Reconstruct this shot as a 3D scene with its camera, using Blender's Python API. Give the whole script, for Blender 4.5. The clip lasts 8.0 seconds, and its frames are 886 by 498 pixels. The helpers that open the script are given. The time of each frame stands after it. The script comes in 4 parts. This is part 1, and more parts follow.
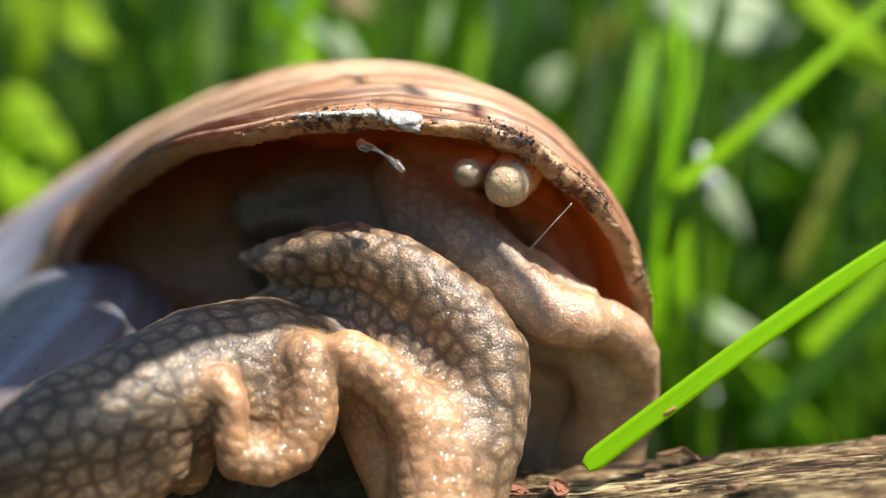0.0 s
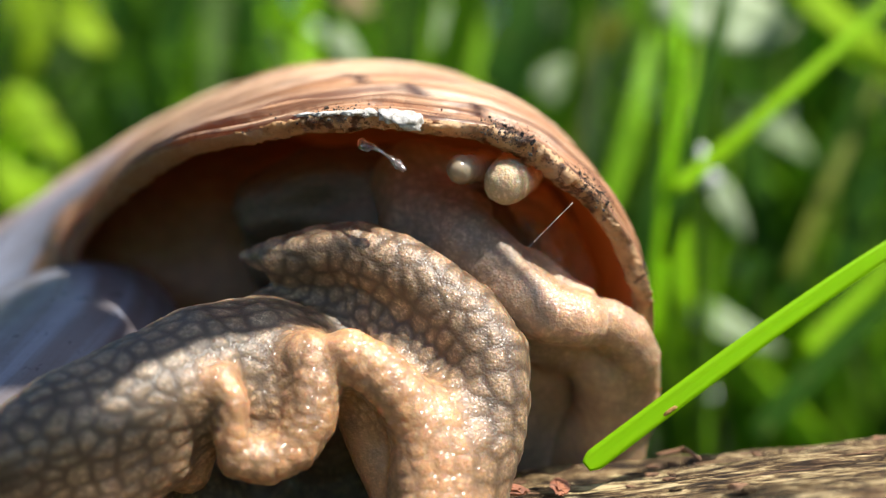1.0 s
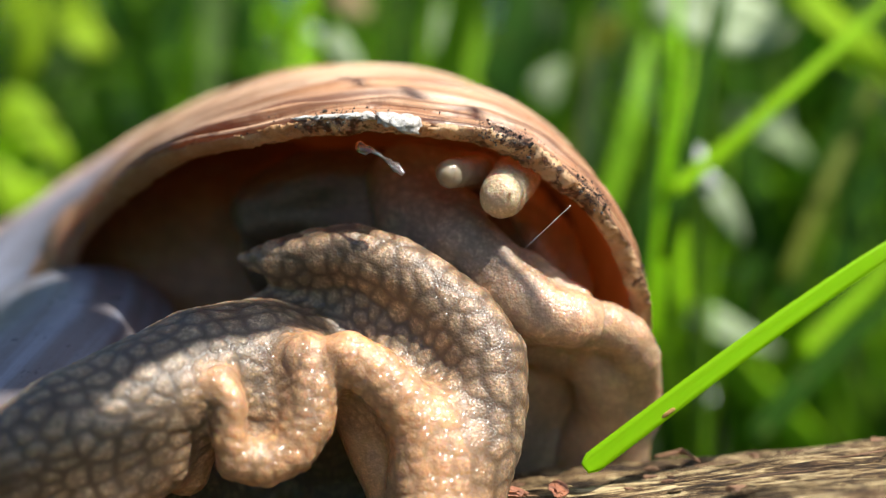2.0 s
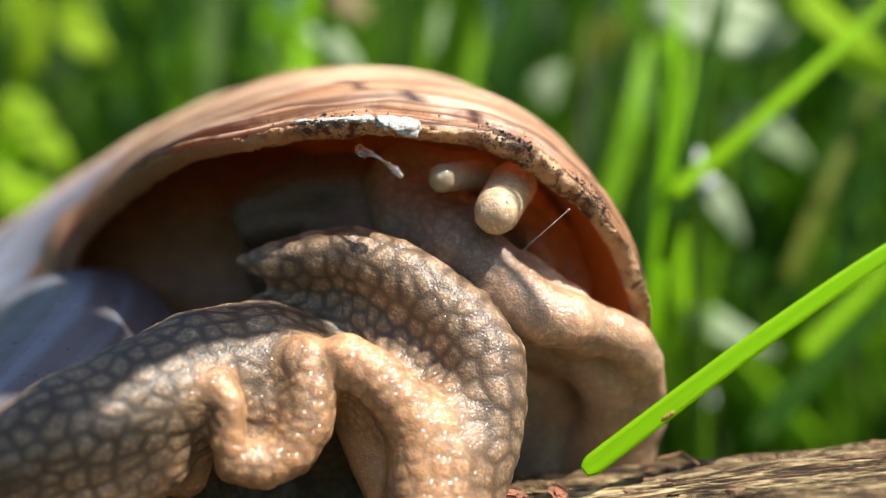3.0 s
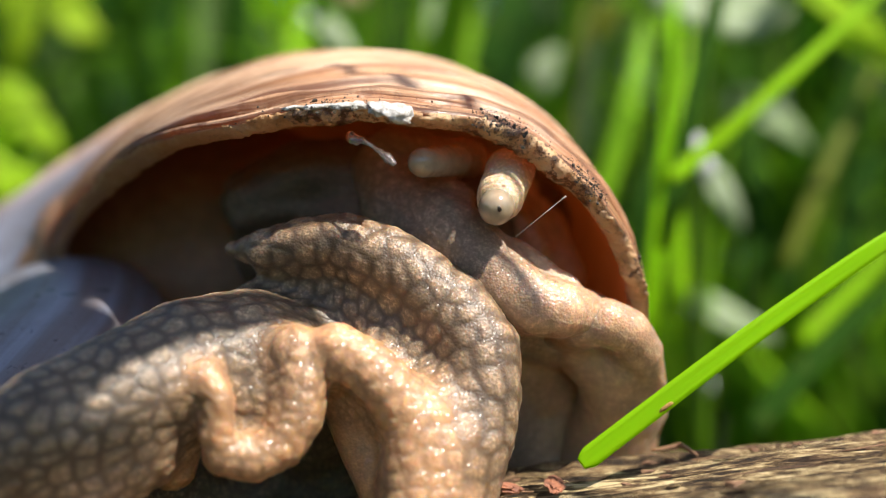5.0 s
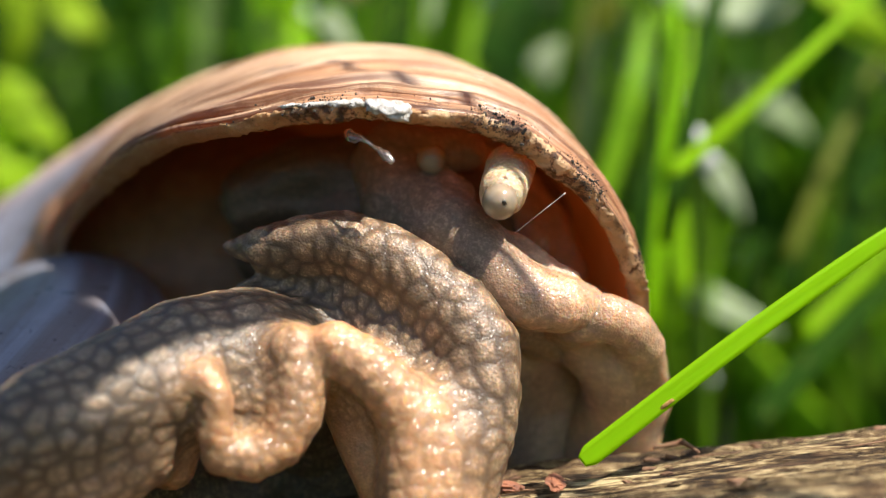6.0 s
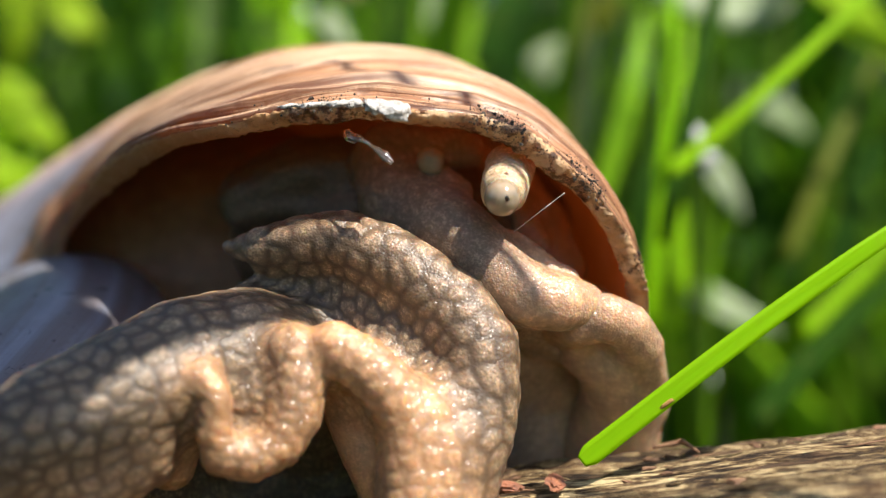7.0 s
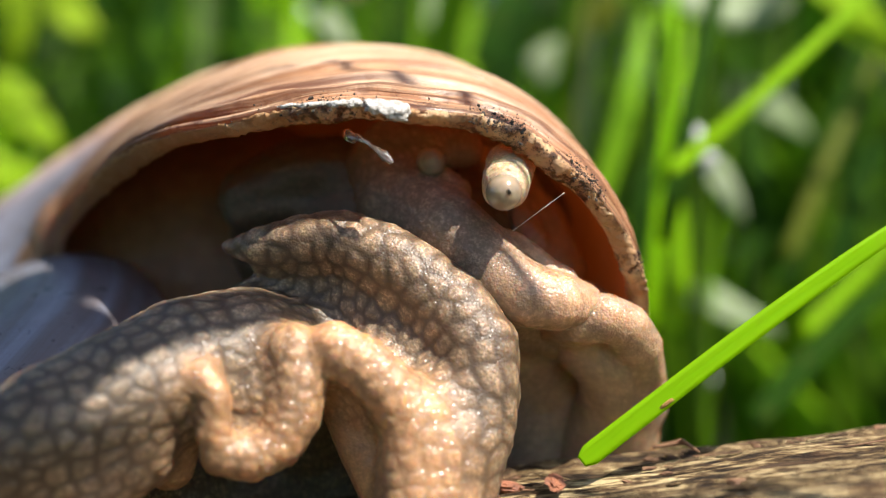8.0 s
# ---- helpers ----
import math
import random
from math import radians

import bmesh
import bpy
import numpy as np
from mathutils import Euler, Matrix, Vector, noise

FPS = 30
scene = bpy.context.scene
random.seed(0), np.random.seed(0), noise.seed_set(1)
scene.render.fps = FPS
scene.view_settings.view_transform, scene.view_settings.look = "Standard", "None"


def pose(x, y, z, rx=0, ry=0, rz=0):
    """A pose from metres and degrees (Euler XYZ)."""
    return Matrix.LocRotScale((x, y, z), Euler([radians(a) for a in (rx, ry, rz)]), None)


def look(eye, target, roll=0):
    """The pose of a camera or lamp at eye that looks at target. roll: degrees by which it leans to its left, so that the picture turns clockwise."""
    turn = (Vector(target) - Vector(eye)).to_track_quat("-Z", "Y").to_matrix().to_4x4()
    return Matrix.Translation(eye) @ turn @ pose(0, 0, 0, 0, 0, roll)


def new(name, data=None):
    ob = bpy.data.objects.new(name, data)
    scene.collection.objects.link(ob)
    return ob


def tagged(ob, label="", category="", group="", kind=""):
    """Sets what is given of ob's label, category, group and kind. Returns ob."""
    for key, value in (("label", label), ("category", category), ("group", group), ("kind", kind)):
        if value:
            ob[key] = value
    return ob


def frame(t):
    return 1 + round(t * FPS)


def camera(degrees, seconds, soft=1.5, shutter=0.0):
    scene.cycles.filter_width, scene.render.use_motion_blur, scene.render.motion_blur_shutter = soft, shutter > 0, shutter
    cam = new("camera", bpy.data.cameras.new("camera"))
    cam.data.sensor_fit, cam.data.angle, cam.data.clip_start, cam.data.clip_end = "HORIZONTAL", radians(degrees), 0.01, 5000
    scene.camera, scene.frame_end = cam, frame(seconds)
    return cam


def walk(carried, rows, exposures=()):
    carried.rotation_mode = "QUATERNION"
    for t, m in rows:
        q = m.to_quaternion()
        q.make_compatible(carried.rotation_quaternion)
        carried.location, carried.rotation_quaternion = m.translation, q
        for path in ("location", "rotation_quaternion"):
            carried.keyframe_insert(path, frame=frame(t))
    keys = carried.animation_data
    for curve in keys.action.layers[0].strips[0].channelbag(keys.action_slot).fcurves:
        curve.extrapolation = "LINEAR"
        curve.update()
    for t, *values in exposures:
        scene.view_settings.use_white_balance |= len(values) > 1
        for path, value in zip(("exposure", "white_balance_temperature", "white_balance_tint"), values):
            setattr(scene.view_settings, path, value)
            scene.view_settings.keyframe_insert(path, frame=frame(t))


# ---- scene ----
# Lengths inside the building functions are millimetres; MM turns them into metres.
MM = 0.001

# ---------------------------------------------------------------- camera
cam = camera(34.82, 8.0, soft=1.2)
cam.data.dof.use_dof = True
cam.data.dof.focus_distance = 0.0745
cam.data.dof.aperture_fstop = 18.0
walk(cam, [
    (0.0, pose(0.00000, -0.07500, 0.04000, 90.000, 0.000, 0.000)),
    (0.5, pose(-0.00002, -0.07500, 0.04005, 89.927, -0.028, 0.020)),
    (1.0, pose(0.00000, -0.07502, 0.04007, 89.926, -0.011, 0.033)),
    (1.5, pose(-0.00006, -0.07508, 0.04008, 89.966, 0.053, -0.037)),
    (3.0, pose(-0.00005, -0.07520, 0.04017, 90.095, 0.115, -0.099)),
    (3.5, pose(-0.00000, -0.07504, 0.04027, 89.992, 0.140, -0.107)),
    (4.0, pose(0.00010, -0.07454, 0.04038, 89.730, 0.237, -0.134)),
    (4.5, pose(0.00012, -0.07404, 0.04043, 89.541, 0.248, -0.180)),
    (6.0, pose(0.00054, -0.07335, 0.04092, 88.965, 0.645, 0.053)),
    (6.5, pose(0.00052, -0.07333, 0.04097, 88.928, 0.723, 0.020)),
    (8.0, pose(0.00050, -0.07325, 0.04100, 88.900, 0.760, -0.020)),
], exposures=((0.0, 0.34, 6500, 10), (4.0, 0.34, 6520, 10), (6.0, 0.34, 6720, 12), (8.0, 0.34, 6720, 12)))

# ---------------------------------------------------------------- light
TO_SUN = Vector((0.42, -0.34, 0.84)).normalized()
sun = new("sun", bpy.data.lights.new("sun", "SUN"))
sun.data.energy, sun.data.angle, sun.data.color = 7.4, radians(0.6), (1.0, 0.94, 0.84)
sun.matrix_world = look(TO_SUN * 3, (0, 0, 0))
world = bpy.data.worlds.new("sky")
scene.world = world
world.use_nodes = True
wn = world.node_tree.nodes
sky = wn.new("ShaderNodeTexSky")
sky.sky_type, sky.sun_disc = "NISHITA", False
sky.sun_elevation = math.asin(TO_SUN.z)
sky.sun_rotation = math.atan2(TO_SUN.x, TO_SUN.y)
world.node_tree.links.new(sky.outputs[0], wn["Background"].inputs[0])
wn["Background"].inputs[1].default_value = 0.15


# ---------------------------------------------------------------- materials
class Mat:
    """A node material around one Principled shader; p(a, b) makes a link or sets a value."""

    def __init__(self, name, rough=0.5, spec=0.5):
        self.m = bpy.data.materials.new(name)
        self.m.use_nodes = True
        self.t = self.m.node_tree
        self.b = self.t.nodes["Principled BSDF"]
        self.out = self.t.nodes["Material Output"]
        self.set(self.b, "Roughness", rough)
        self.set(self.b, "Specular IOR Level", spec)
        self.xyz = self.t.nodes.new("ShaderNodeTexCoord").outputs["Object"]

    def set(self, node, key, value):
        s = node.inputs[key]
        if isinstance(value, bpy.types.NodeSocket):
            self.t.links.new(value, s)
        elif isinstance(value, (tuple, list)) and s.type == "RGBA":
            s.default_value = (*value, 1)
        else:
            s.default_value = value

    def node(self, kind, out=0, **inputs):
        n = self.t.nodes.new("ShaderNode" + kind)
        for key, value in inputs.items():
            self.set(n, key.replace("_", " "), value)
        return n.outputs[out]

    def mm(self, scale=(1, 1, 1), source=None):
        """Coordinates in millimetres, stretched."""
        n = self.t.nodes.new("ShaderNodeMapping")
        self.set(n, "Vector", source or self.xyz)
        n.inputs["Scale"].default_value = [1000 * s for s in scale]
        return n.outputs[0]

    def noise(self, scale, detail=3.0, rough=0.55, at=None, out=0):
        return self.node("TexNoise", out, Vector=at or self.mm(), Scale=scale, Detail=detail, Roughness=rough)

    def ramp(self, fac, *stops):
        n = self.t.nodes.new("ShaderNodeValToRGB")
        e = n.color_ramp.elements
        while len(e) < len(stops):
            e.new(0.5)
        for s, (at, c) in zip(e, stops):
            s.position = at
            s.color = (*c, 1) if isinstance(c, tuple) else (c, c, c, 1)
        self.set(n, "Fac", fac)
        return n.outputs[0]

    def mix(self, fac, a, b, how="MIX"):
        n = self.t.nodes.new("ShaderNodeMix")
        n.data_type, n.blend_type = "RGBA", how
        for s, v in ((n.inputs[0], fac), (n.inputs[6], a), (n.inputs[7], b)):
            if isinstance(v, bpy.types.NodeSocket):
                self.t.links.new(v, s)
            else:
                s.default_value = (*v, 1) if isinstance(v, tuple) else v
        return n.outputs[2]

    def math(self, how, a, b=0.0):
        n = self.t.nodes.new("ShaderNodeMath")
        n.operation = how
        self.set(n, 0, a), self.set(n, 1, b)
        return n.outputs[0]

    def attr(self, name):
        n = self.t.nodes.new("ShaderNodeAttribute")
        n.attribute_name = name
        return n.outputs["Fac"]

    def bump(self, height, mm, strength=1.0):
        n = self.t.nodes.new("ShaderNodeBump")
        self.set(n, "Height", height)
        n.inputs["Distance"].default_value, n.inputs["Strength"].default_value = mm * MM, strength
        last = self.b.inputs["Normal"]
        if last.is_linked:
            self.t.links.new(last.links[0].from_socket, n.inputs["Normal"])
        self.t.links.new(n.outputs[0], last)
        return n.outputs[0]

    def glowing(self, colour, fac):
        """Lets part of the light through, diffusely."""
        tr = self.t.nodes.new("ShaderNodeBsdfTranslucent")
        self.set(tr, "Color", colour)
        if self.b.inputs["Normal"].is_linked:
            self.t.links.new(self.b.inputs["Normal"].links[0].from_socket, tr.inputs["Normal"])
        mx = self.t.nodes.new("ShaderNodeMixShader")
        self.set(mx, 0, fac)
        self.t.links.new(self.b.outputs[0], mx.inputs[1])
        self.t.links.new(tr.outputs[0], mx.inputs[2])
        self.t.links.new(mx.outputs[0], self.out.inputs["Surface"])


def skin_material(name, dark, pale, peach, gloss=0.46, soft=0.4, coat=0.35, grainy=0.85):
    """Wet snail skin: pale grained warts between dark furrows, peach where the flesh is thin."""
    m = Mat(name, gloss, 0.5)
    wart = m.attr("wart")
    edge = m.math("MULTIPLY", m.attr("thin"), m.ramp(m.noise(0.45, 4, 0.6), (0.3, 0.55), (0.65, 1.15)))
    speck = m.ramp(m.noise(5.0, 2, 0.7), (0.38, 0.62), (0.50, 0.92), (0.60, 2.0))
    blotch = m.ramp(m.noise(0.33, 3, 0.6), (0.3, 0.72), (0.7, 1.12))
    top = m.mix(edge, pale, peach)
    c = m.mix(wart, m.mix(edge, dark, tuple(0.58 * v + 0.2 * w for v, w in zip(peach, dark))), top)
    c = m.mix(m.math("MULTIPLY", wart, m.math("MULTIPLY", grainy, m.math("SUBTRACT", 1.0, m.math("MULTIPLY", edge, 0.85)))), c, speck, "MULTIPLY")
    c = m.mix(0.9, c, blotch, "MULTIPLY")
    m.set(m.b, "Base Color", c)
    m.set(m.b, "Subsurface Weight", m.math("ADD", soft, m.math("MULTIPLY", edge, 0.35)))
    m.b.inputs["Subsurface Radius"].default_value = (1.0, 0.36, 0.15)
    m.b.inputs["Subsurface Scale"].default_value = 1.0 * MM
    m.set(m.b, "Coat Weight", m.math("ADD", 0.3 * coat, m.math("MULTIPLY", edge, 2.2 * coat)))
    m.set(m.b, "Coat Roughness", 0.22)
    grain = m.node("TexVoronoi", "Distance", Vector=m.mm(), Scale=7.0)
    m.bump(grain, -0.04, 0.65)
    m.bump(m.noise(3.4, 4, 0.6), 0.05, 0.6)
    wet = m.t.nodes.new("ShaderNodeBump")
    drop = m.node("TexVoronoi", "Distance", Vector=m.mm(), Scale=2.4)
    m.set(wet, "Height", m.math("MULTIPLY", drop, drop))
    wet.inputs["Distance"].default_value, wet.inputs["Strength"].default_value = -0.17 * MM, 1.0
    m.t.links.new(wet.outputs[0], m.b.inputs["Coat Normal"])
    return m.m


M_FOOT = skin_material("snail_skin", (0.060, 0.042, 0.028), (0.245, 0.182, 0.120), (0.65, 0.36, 0.18))
M_NECK = skin_material("neck_skin", (0.085, 0.058, 0.044), (0.30, 0.215, 0.155), (0.72, 0.44, 0.255), grainy=0.6)
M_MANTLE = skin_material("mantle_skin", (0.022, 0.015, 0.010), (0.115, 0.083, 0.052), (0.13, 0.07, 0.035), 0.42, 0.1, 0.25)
M_COLLAR = skin_material("collar_skin", (0.12, 0.055, 0.024), (0.27, 0.14, 0.065), (0.34, 0.17, 0.075), 0.5, 0.2, 0.2, 0.3)
M_TENT = skin_material("tentacle_skin", (0.52, 0.38, 0.23), (0.66, 0.52, 0.35), (0.62, 0.43, 0.27), 0.5, 0.6, 0.10, 0.4)


def bulb_material():
    m = Mat("tentacle_bulb", 0.16, 0.5)
    m.set(m.b, "Base Color", m.mix(m.ramp(m.noise(0.9, 3), (0.35, 0.0), (0.7, 1.0)), (0.24, 0.195, 0.14), (0.38, 0.295, 0.20)))
    m.set(m.b, "Subsurface Weight", 0.6)
    m.b.inputs["Subsurface Radius"].default_value = (1.0, 0.6, 0.35)
    m.b.inputs["Subsurface Scale"].default_value = 0.9 * MM
    m.set(m.b, "Coat Weight", 0.6)
    m.set(m.b, "Coat Roughness", 0.06)
    m.bump(m.noise(2.5, 3), 0.03, 0.5)
    return m.m


def eye_material():
    m = Mat("eye_pigment", 0.3)
    m.set(m.b, "Base Color", m.mix(m.noise(6), (0.006, 0.005, 0.004), (0.03, 0.025, 0.02)))
    return m.m


M_BULB, M_EYE = bulb_material(), eye_material()


def shell_material():
    """Growth streaks follow the attribute 'age' (mm of arc behind the lip); 'old' is the older whorl: wear, with blue
    sky sheen and shade in its colour.
    """
    m = Mat("shell_outside", 0.36, 0.5)
    age, lat, old = m.attr("age"), m.attr("lat"), m.attr("old")
    wob = m.noise(0.10, 2)
    along = m.math("ADD", age, m.math("MULTIPLY", wob, 1.2))
    v1 = m.node("CombineXYZ", X=along, Y=m.math("MULTIPLY", lat, 0.02), Z=3.0)
    v2 = m.node("CombineXYZ", X=along, Y=m.math("MULTIPLY", lat, 0.022), Z=8.0)
    broad = m.node("TexNoise", Vector=v1, Scale=0.62, Detail=3.0, Roughness=0.6)
    fine = m.node("TexNoise", Vector=v2, Scale=2.4, Detail=4.0, Roughness=0.65)
    c = m.ramp(broad, (0.31, (0.27, 0.115, 0.055)), (0.44, (0.53, 0.29, 0.15)), (0.54, (0.63, 0.39, 0.23)), (0.66, (0.80, 0.61, 0.45)))
    c = m.mix(m.ramp(fine, (0.54, 0.0), (0.64, 0.8)), c, (0.84, 0.62, 0.42))
    c = m.mix(m.ramp(fine, (0.38, 0.85), (0.465, 0.0)), c, (0.19, 0.085, 0.05))
    v3 = m.node("CombineXYZ", X=along, Y=m.math("MULTIPLY", lat, 0.04), Z=15.0)
    hair = m.node("TexNoise", Vector=v3, Scale=6.0, Detail=3.0, Roughness=0.6)
    c = m.mix(m.ramp(hair, (0.37, 0.75), (0.46, 0.0)), c, (0.24, 0.11, 0.06))
    c = m.mix(m.ramp(hair, (0.58, 0.0), (0.68, 0.55)), c, (0.88, 0.70, 0.52))
    v4 = m.node("CombineXYZ", X=m.math("ADD", lat, m.math("MULTIPLY", wob, 1.5)), Y=m.math("MULTIPLY", age, 0.02), Z=5.0)
    band = m.node("TexNoise", Vector=v4, Scale=0.42, Detail=4.0, Roughness=0.6)
    # Bluish greys: wear, plus the sheen of the sky put into the colour.
    wear_and_light = m.ramp(band, (0.30, (0.14, 0.11, 0.105)), (0.46, (0.16, 0.15, 0.17)), (0.56, (0.20, 0.21, 0.26)), (0.72, (0.27, 0.295, 0.38)))
    wear_and_light = m.mix(m.ramp(m.math("MULTIPLY", m.math("ADD", along, m.math("MULTIPLY", m.noise(0.4, 4), 5.0)), 0.005), (0.46, 0.0), (0.50, 0.9), (0.675, 0.9), (0.70, 0.0)), wear_and_light, (0.055, 0.030, 0.021))
    # The oldest turns are darkened in colour to stand for shade.
    wear_and_light = m.mix(m.ramp(m.math("MULTIPLY", age, 0.005), (0.3, 0.0), (0.4, 0.5)), wear_and_light, m.mix(0.5, wear_and_light, (0.03, 0.028, 0.03)))
    c = m.mix(old, c, wear_and_light)
    near = m.ramp(m.math("MULTIPLY", age, 0.2), (0.0, 1.0), (0.9, 0.15))
    dirt = m.math("MULTIPLY", m.ramp(m.noise(0.9, 6, 0.75), (0.52, 0.0), (0.60, 1.0)), near)
    c = m.mix(m.math("MULTIPLY", dirt, 0.85), c, (0.05, 0.028, 0.02))
    c = m.mix(m.ramp(m.noise(5.0, 4, 0.7), (0.62, 0.0), (0.70, 0.5)), c, (0.10, 0.05, 0.03))
    grime = m.ramp(m.node("TexNoise", Vector=v2, Scale=1.5, Detail=6.0, Roughness=0.75), (0.49, 0.0), (0.56, 1.0))
    c = m.mix(m.math("MULTIPLY", grime, m.ramp(m.math("MULTIPLY", age, 0.1), (0.05, 0.9), (0.9, 0.0))), c, (0.075, 0.038, 0.022))
    c = m.mix(m.math("MULTIPLY", m.attr("stain"), m.ramp(broad, (0.44, 1.0), (0.55, 0.15))), c, (0.12, 0.058, 0.02))
    m.set(m.b, "Base Color", c)
    m.set(m.b, "Roughness", m.ramp(m.noise(0.8, 3), (0.3, 0.26), (0.7, 0.44)))
    m.bump(m.mix(old, broad, (0.5, 0.5, 0.5)), 0.22, 0.6)
    m.bump(m.mix(old, fine, (0.5, 0.5, 0.5)), 0.14, 0.7)
    m.bump(m.mix(old, hair, (0.5, 0.5, 0.5)), 0.06, 0.7)
    m.bump(m.noise(3.0, 5, 0.65), 0.05, 0.6)
    m.glowing((0.85, 0.30, 0.08), m.math("MULTIPLY", m.math("SUBTRACT", 1.0, old), m.ramp(m.math("MULTIPLY", age, 0.05), (0.1, 0.26), (0.8, 0.10))))
    return m.m


def inner_material():
    m = Mat("shell_inside", 0.3, 0.5)
    age, lat = m.attr("age"), m.attr("lat")
    v = m.node("CombineXYZ", X=age, Y=m.math("MULTIPLY", lat, 0.08), Z=0.0)
    s = m.node("TexNoise", Vector=v, Scale=0.5, Detail=3.0)
    c = m.ramp(s, (0.3, (0.42, 0.29, 0.19)), (0.55, (0.56, 0.41, 0.28)), (0.75, (0.66, 0.53, 0.41)))
    c = m.mix(m.ramp(m.noise(0.6, 4), (0.4, 0.0), (0.75, 0.5)), c, (0.26, 0.14, 0.08))
    m.set(m.b, "Base Color", c)
    m.bump(s, 0.12, 0.5)
    m.glowing((0.72, 0.34, 0.14), m.ramp(m.math("MULTIPLY", age, 0.05), (0.1, 0.36), (0.8, 0.18)))
    return m.m


def lip_material():
    """Cream shell edge with patches of black soil and tan stain."""
    m = Mat("shell_lip", 0.45, 0.5)
    c = m.mix(m.ramp(m.noise(0.5, 4), (0.35, 0.0), (0.65, 1.0)), (0.74, 0.53, 0.31), (0.56, 0.32, 0.15))
    c = m.mix(m.ramp(m.noise(1.7, 4, 0.65), (0.54, 0.0), (0.70, 0.8)), c, (0.78, 0.64, 0.46))
    c = m.mix(m.ramp(m.noise(0.8, 6, 0.75), (0.53, 0.0), (0.62, 0.7)), c, (0.16, 0.085, 0.04))
    d = m.ramp(m.math("ADD", m.noise(1.7, 6, 0.78), m.math("MULTIPLY", m.attr("soil"), 0.125)), (0.62, 0.0), (0.67, 1.0))
    c = m.mix(m.math("MULTIPLY", m.attr("stain"), m.ramp(m.noise(1.1, 5, 0.7), (0.36, 1.0), (0.62, 0.55))), c, (0.36, 0.17, 0.045))
    c = m.mix(d, c, (0.035, 0.026, 0.02))
    c = m.mix(m.ramp(m.noise(4.0, 4, 0.7), (0.62, 0.0), (0.68, 0.8)), c, (0.06, 0.035, 0.02))
    m.set(m.b, "Base Color", c)
    m.bump(m.noise(1.8, 6, 0.7), 0.22, 0.8)
    m.bump(d, 0.12, 1.0)
    m.glowing((1.0, 0.58, 0.25), 0.3)
    return m.m


def plain(name, a, b, scale, rough=0.5, bump=0.05, bump_scale=None, detail=4.0):
    m = Mat(name, rough)
    m.set(m.b, "Base Color", m.mix(m.ramp(m.noise(scale, detail, 0.65), (0.35, 0.0), (0.65, 1.0)), a, b))
    if bump:
        m.bump(m.noise(bump_scale or scale * 2, 5, 0.7), bump, 0.8)
    return m


M_SHELL, M_INNER, M_LIP = shell_material(), inner_material(), lip_material()
M_CHALK = plain("chalk_crust", (0.80, 0.80, 0.79), (0.42, 0.38, 0.33), 2.6, 0.5, 0.3).m
M_SOIL_BIT = plain("soil_crumb", (0.015, 0.013, 0.012), (0.06, 0.045, 0.03), 3.0, 0.7, 0.1).m


def clear_material(name, solid_part, bump):
    m = Mat(name, 0.08)
    m.set(m.b, "Base Color", m.mix(m.noise(1.5, 4), (0.95, 0.94, 0.90), (0.80, 0.72, 0.62)))
    m.set(m.b, "Transmission Weight", 1.0 - solid_part)
    m.set(m.b, "IOR", 1.38)
    m.bump(m.noise(2.2, 3), bump, 0.8)
    return m.m


M_THREAD = clear_material("slime_thread", 0.55, 0.02)
M_CLEAR = clear_material("dried_slime", 0.04, 0.10)


def grass_material(name, a, b, glow, fac=0.45, rough=0.5, vein=9.0, spec=0.15, skew=1.0, glow_bright=None, streak=0.35, shade_patches=0.0):
    m = Mat(name, rough, spec)
    island = m.t.nodes.new("ShaderNodeNewGeometry").outputs["Random Per Island"]
    ob = m.t.nodes.new("ShaderNodeObjectInfo").outputs["Random"]
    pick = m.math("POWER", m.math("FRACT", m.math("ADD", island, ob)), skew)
    # Coarse noise darkens whole tufts: shade between them, put into the colour.
    if shade_patches:
        pick = m.math("MULTIPLY", pick, m.ramp(m.noise(shade_patches, 2), (0.42, 0.04), (0.58, 1.25)))
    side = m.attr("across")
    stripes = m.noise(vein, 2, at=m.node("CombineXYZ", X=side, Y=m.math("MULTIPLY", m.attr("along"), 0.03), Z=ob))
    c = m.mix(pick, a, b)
    c = m.mix(m.ramp(stripes, (0.35, 0.0), (0.65, streak)), c, tuple(0.55 * v for v in a))
    c = m.mix(m.ramp(m.noise(0.4, 5, 0.7), (0.60, 0.0), (0.72, 0.35)), c, (0.30, 0.24, 0.06))
    m.set(m.b, "Base Color", c)
    m.bump(stripes, 0.2 * streak, 0.5)
    m.glowing(m.mix(pick, glow, glow_bright or tuple(0.7 * v for v in glow)), fac)
    return m.m


M_BLADE = grass_material("grass_blade", (0.27, 0.56, 0.004), (0.33, 0.62, 0.005), (0.66, 1.0, 0.008), 0.55, vein=4.0, streak=0.2)
M_LIME = grass_material("lime_leaf", (0.32, 0.54, 0.015), (0.42, 0.60, 0.03), (0.66, 0.86, 0.05), 0.5)
M_GRASS = grass_material("meadow_grass", (0.006, 0.028, 0.003), (0.21, 0.42, 0.012), (0.03, 0.12, 0.004), 0.36, skew=1.7, glow_bright=(0.48, 1.0, 0.03), shade_patches=0.022)
# Dark copy of the grass: the shade is put into its colour.
M_DARK = grass_material("shade_coloured_grass", (0.012, 0.048, 0.004), (0.028, 0.085, 0.006), (0.04, 0.14, 0.008), 0.3, rough=0.7, spec=0.06)
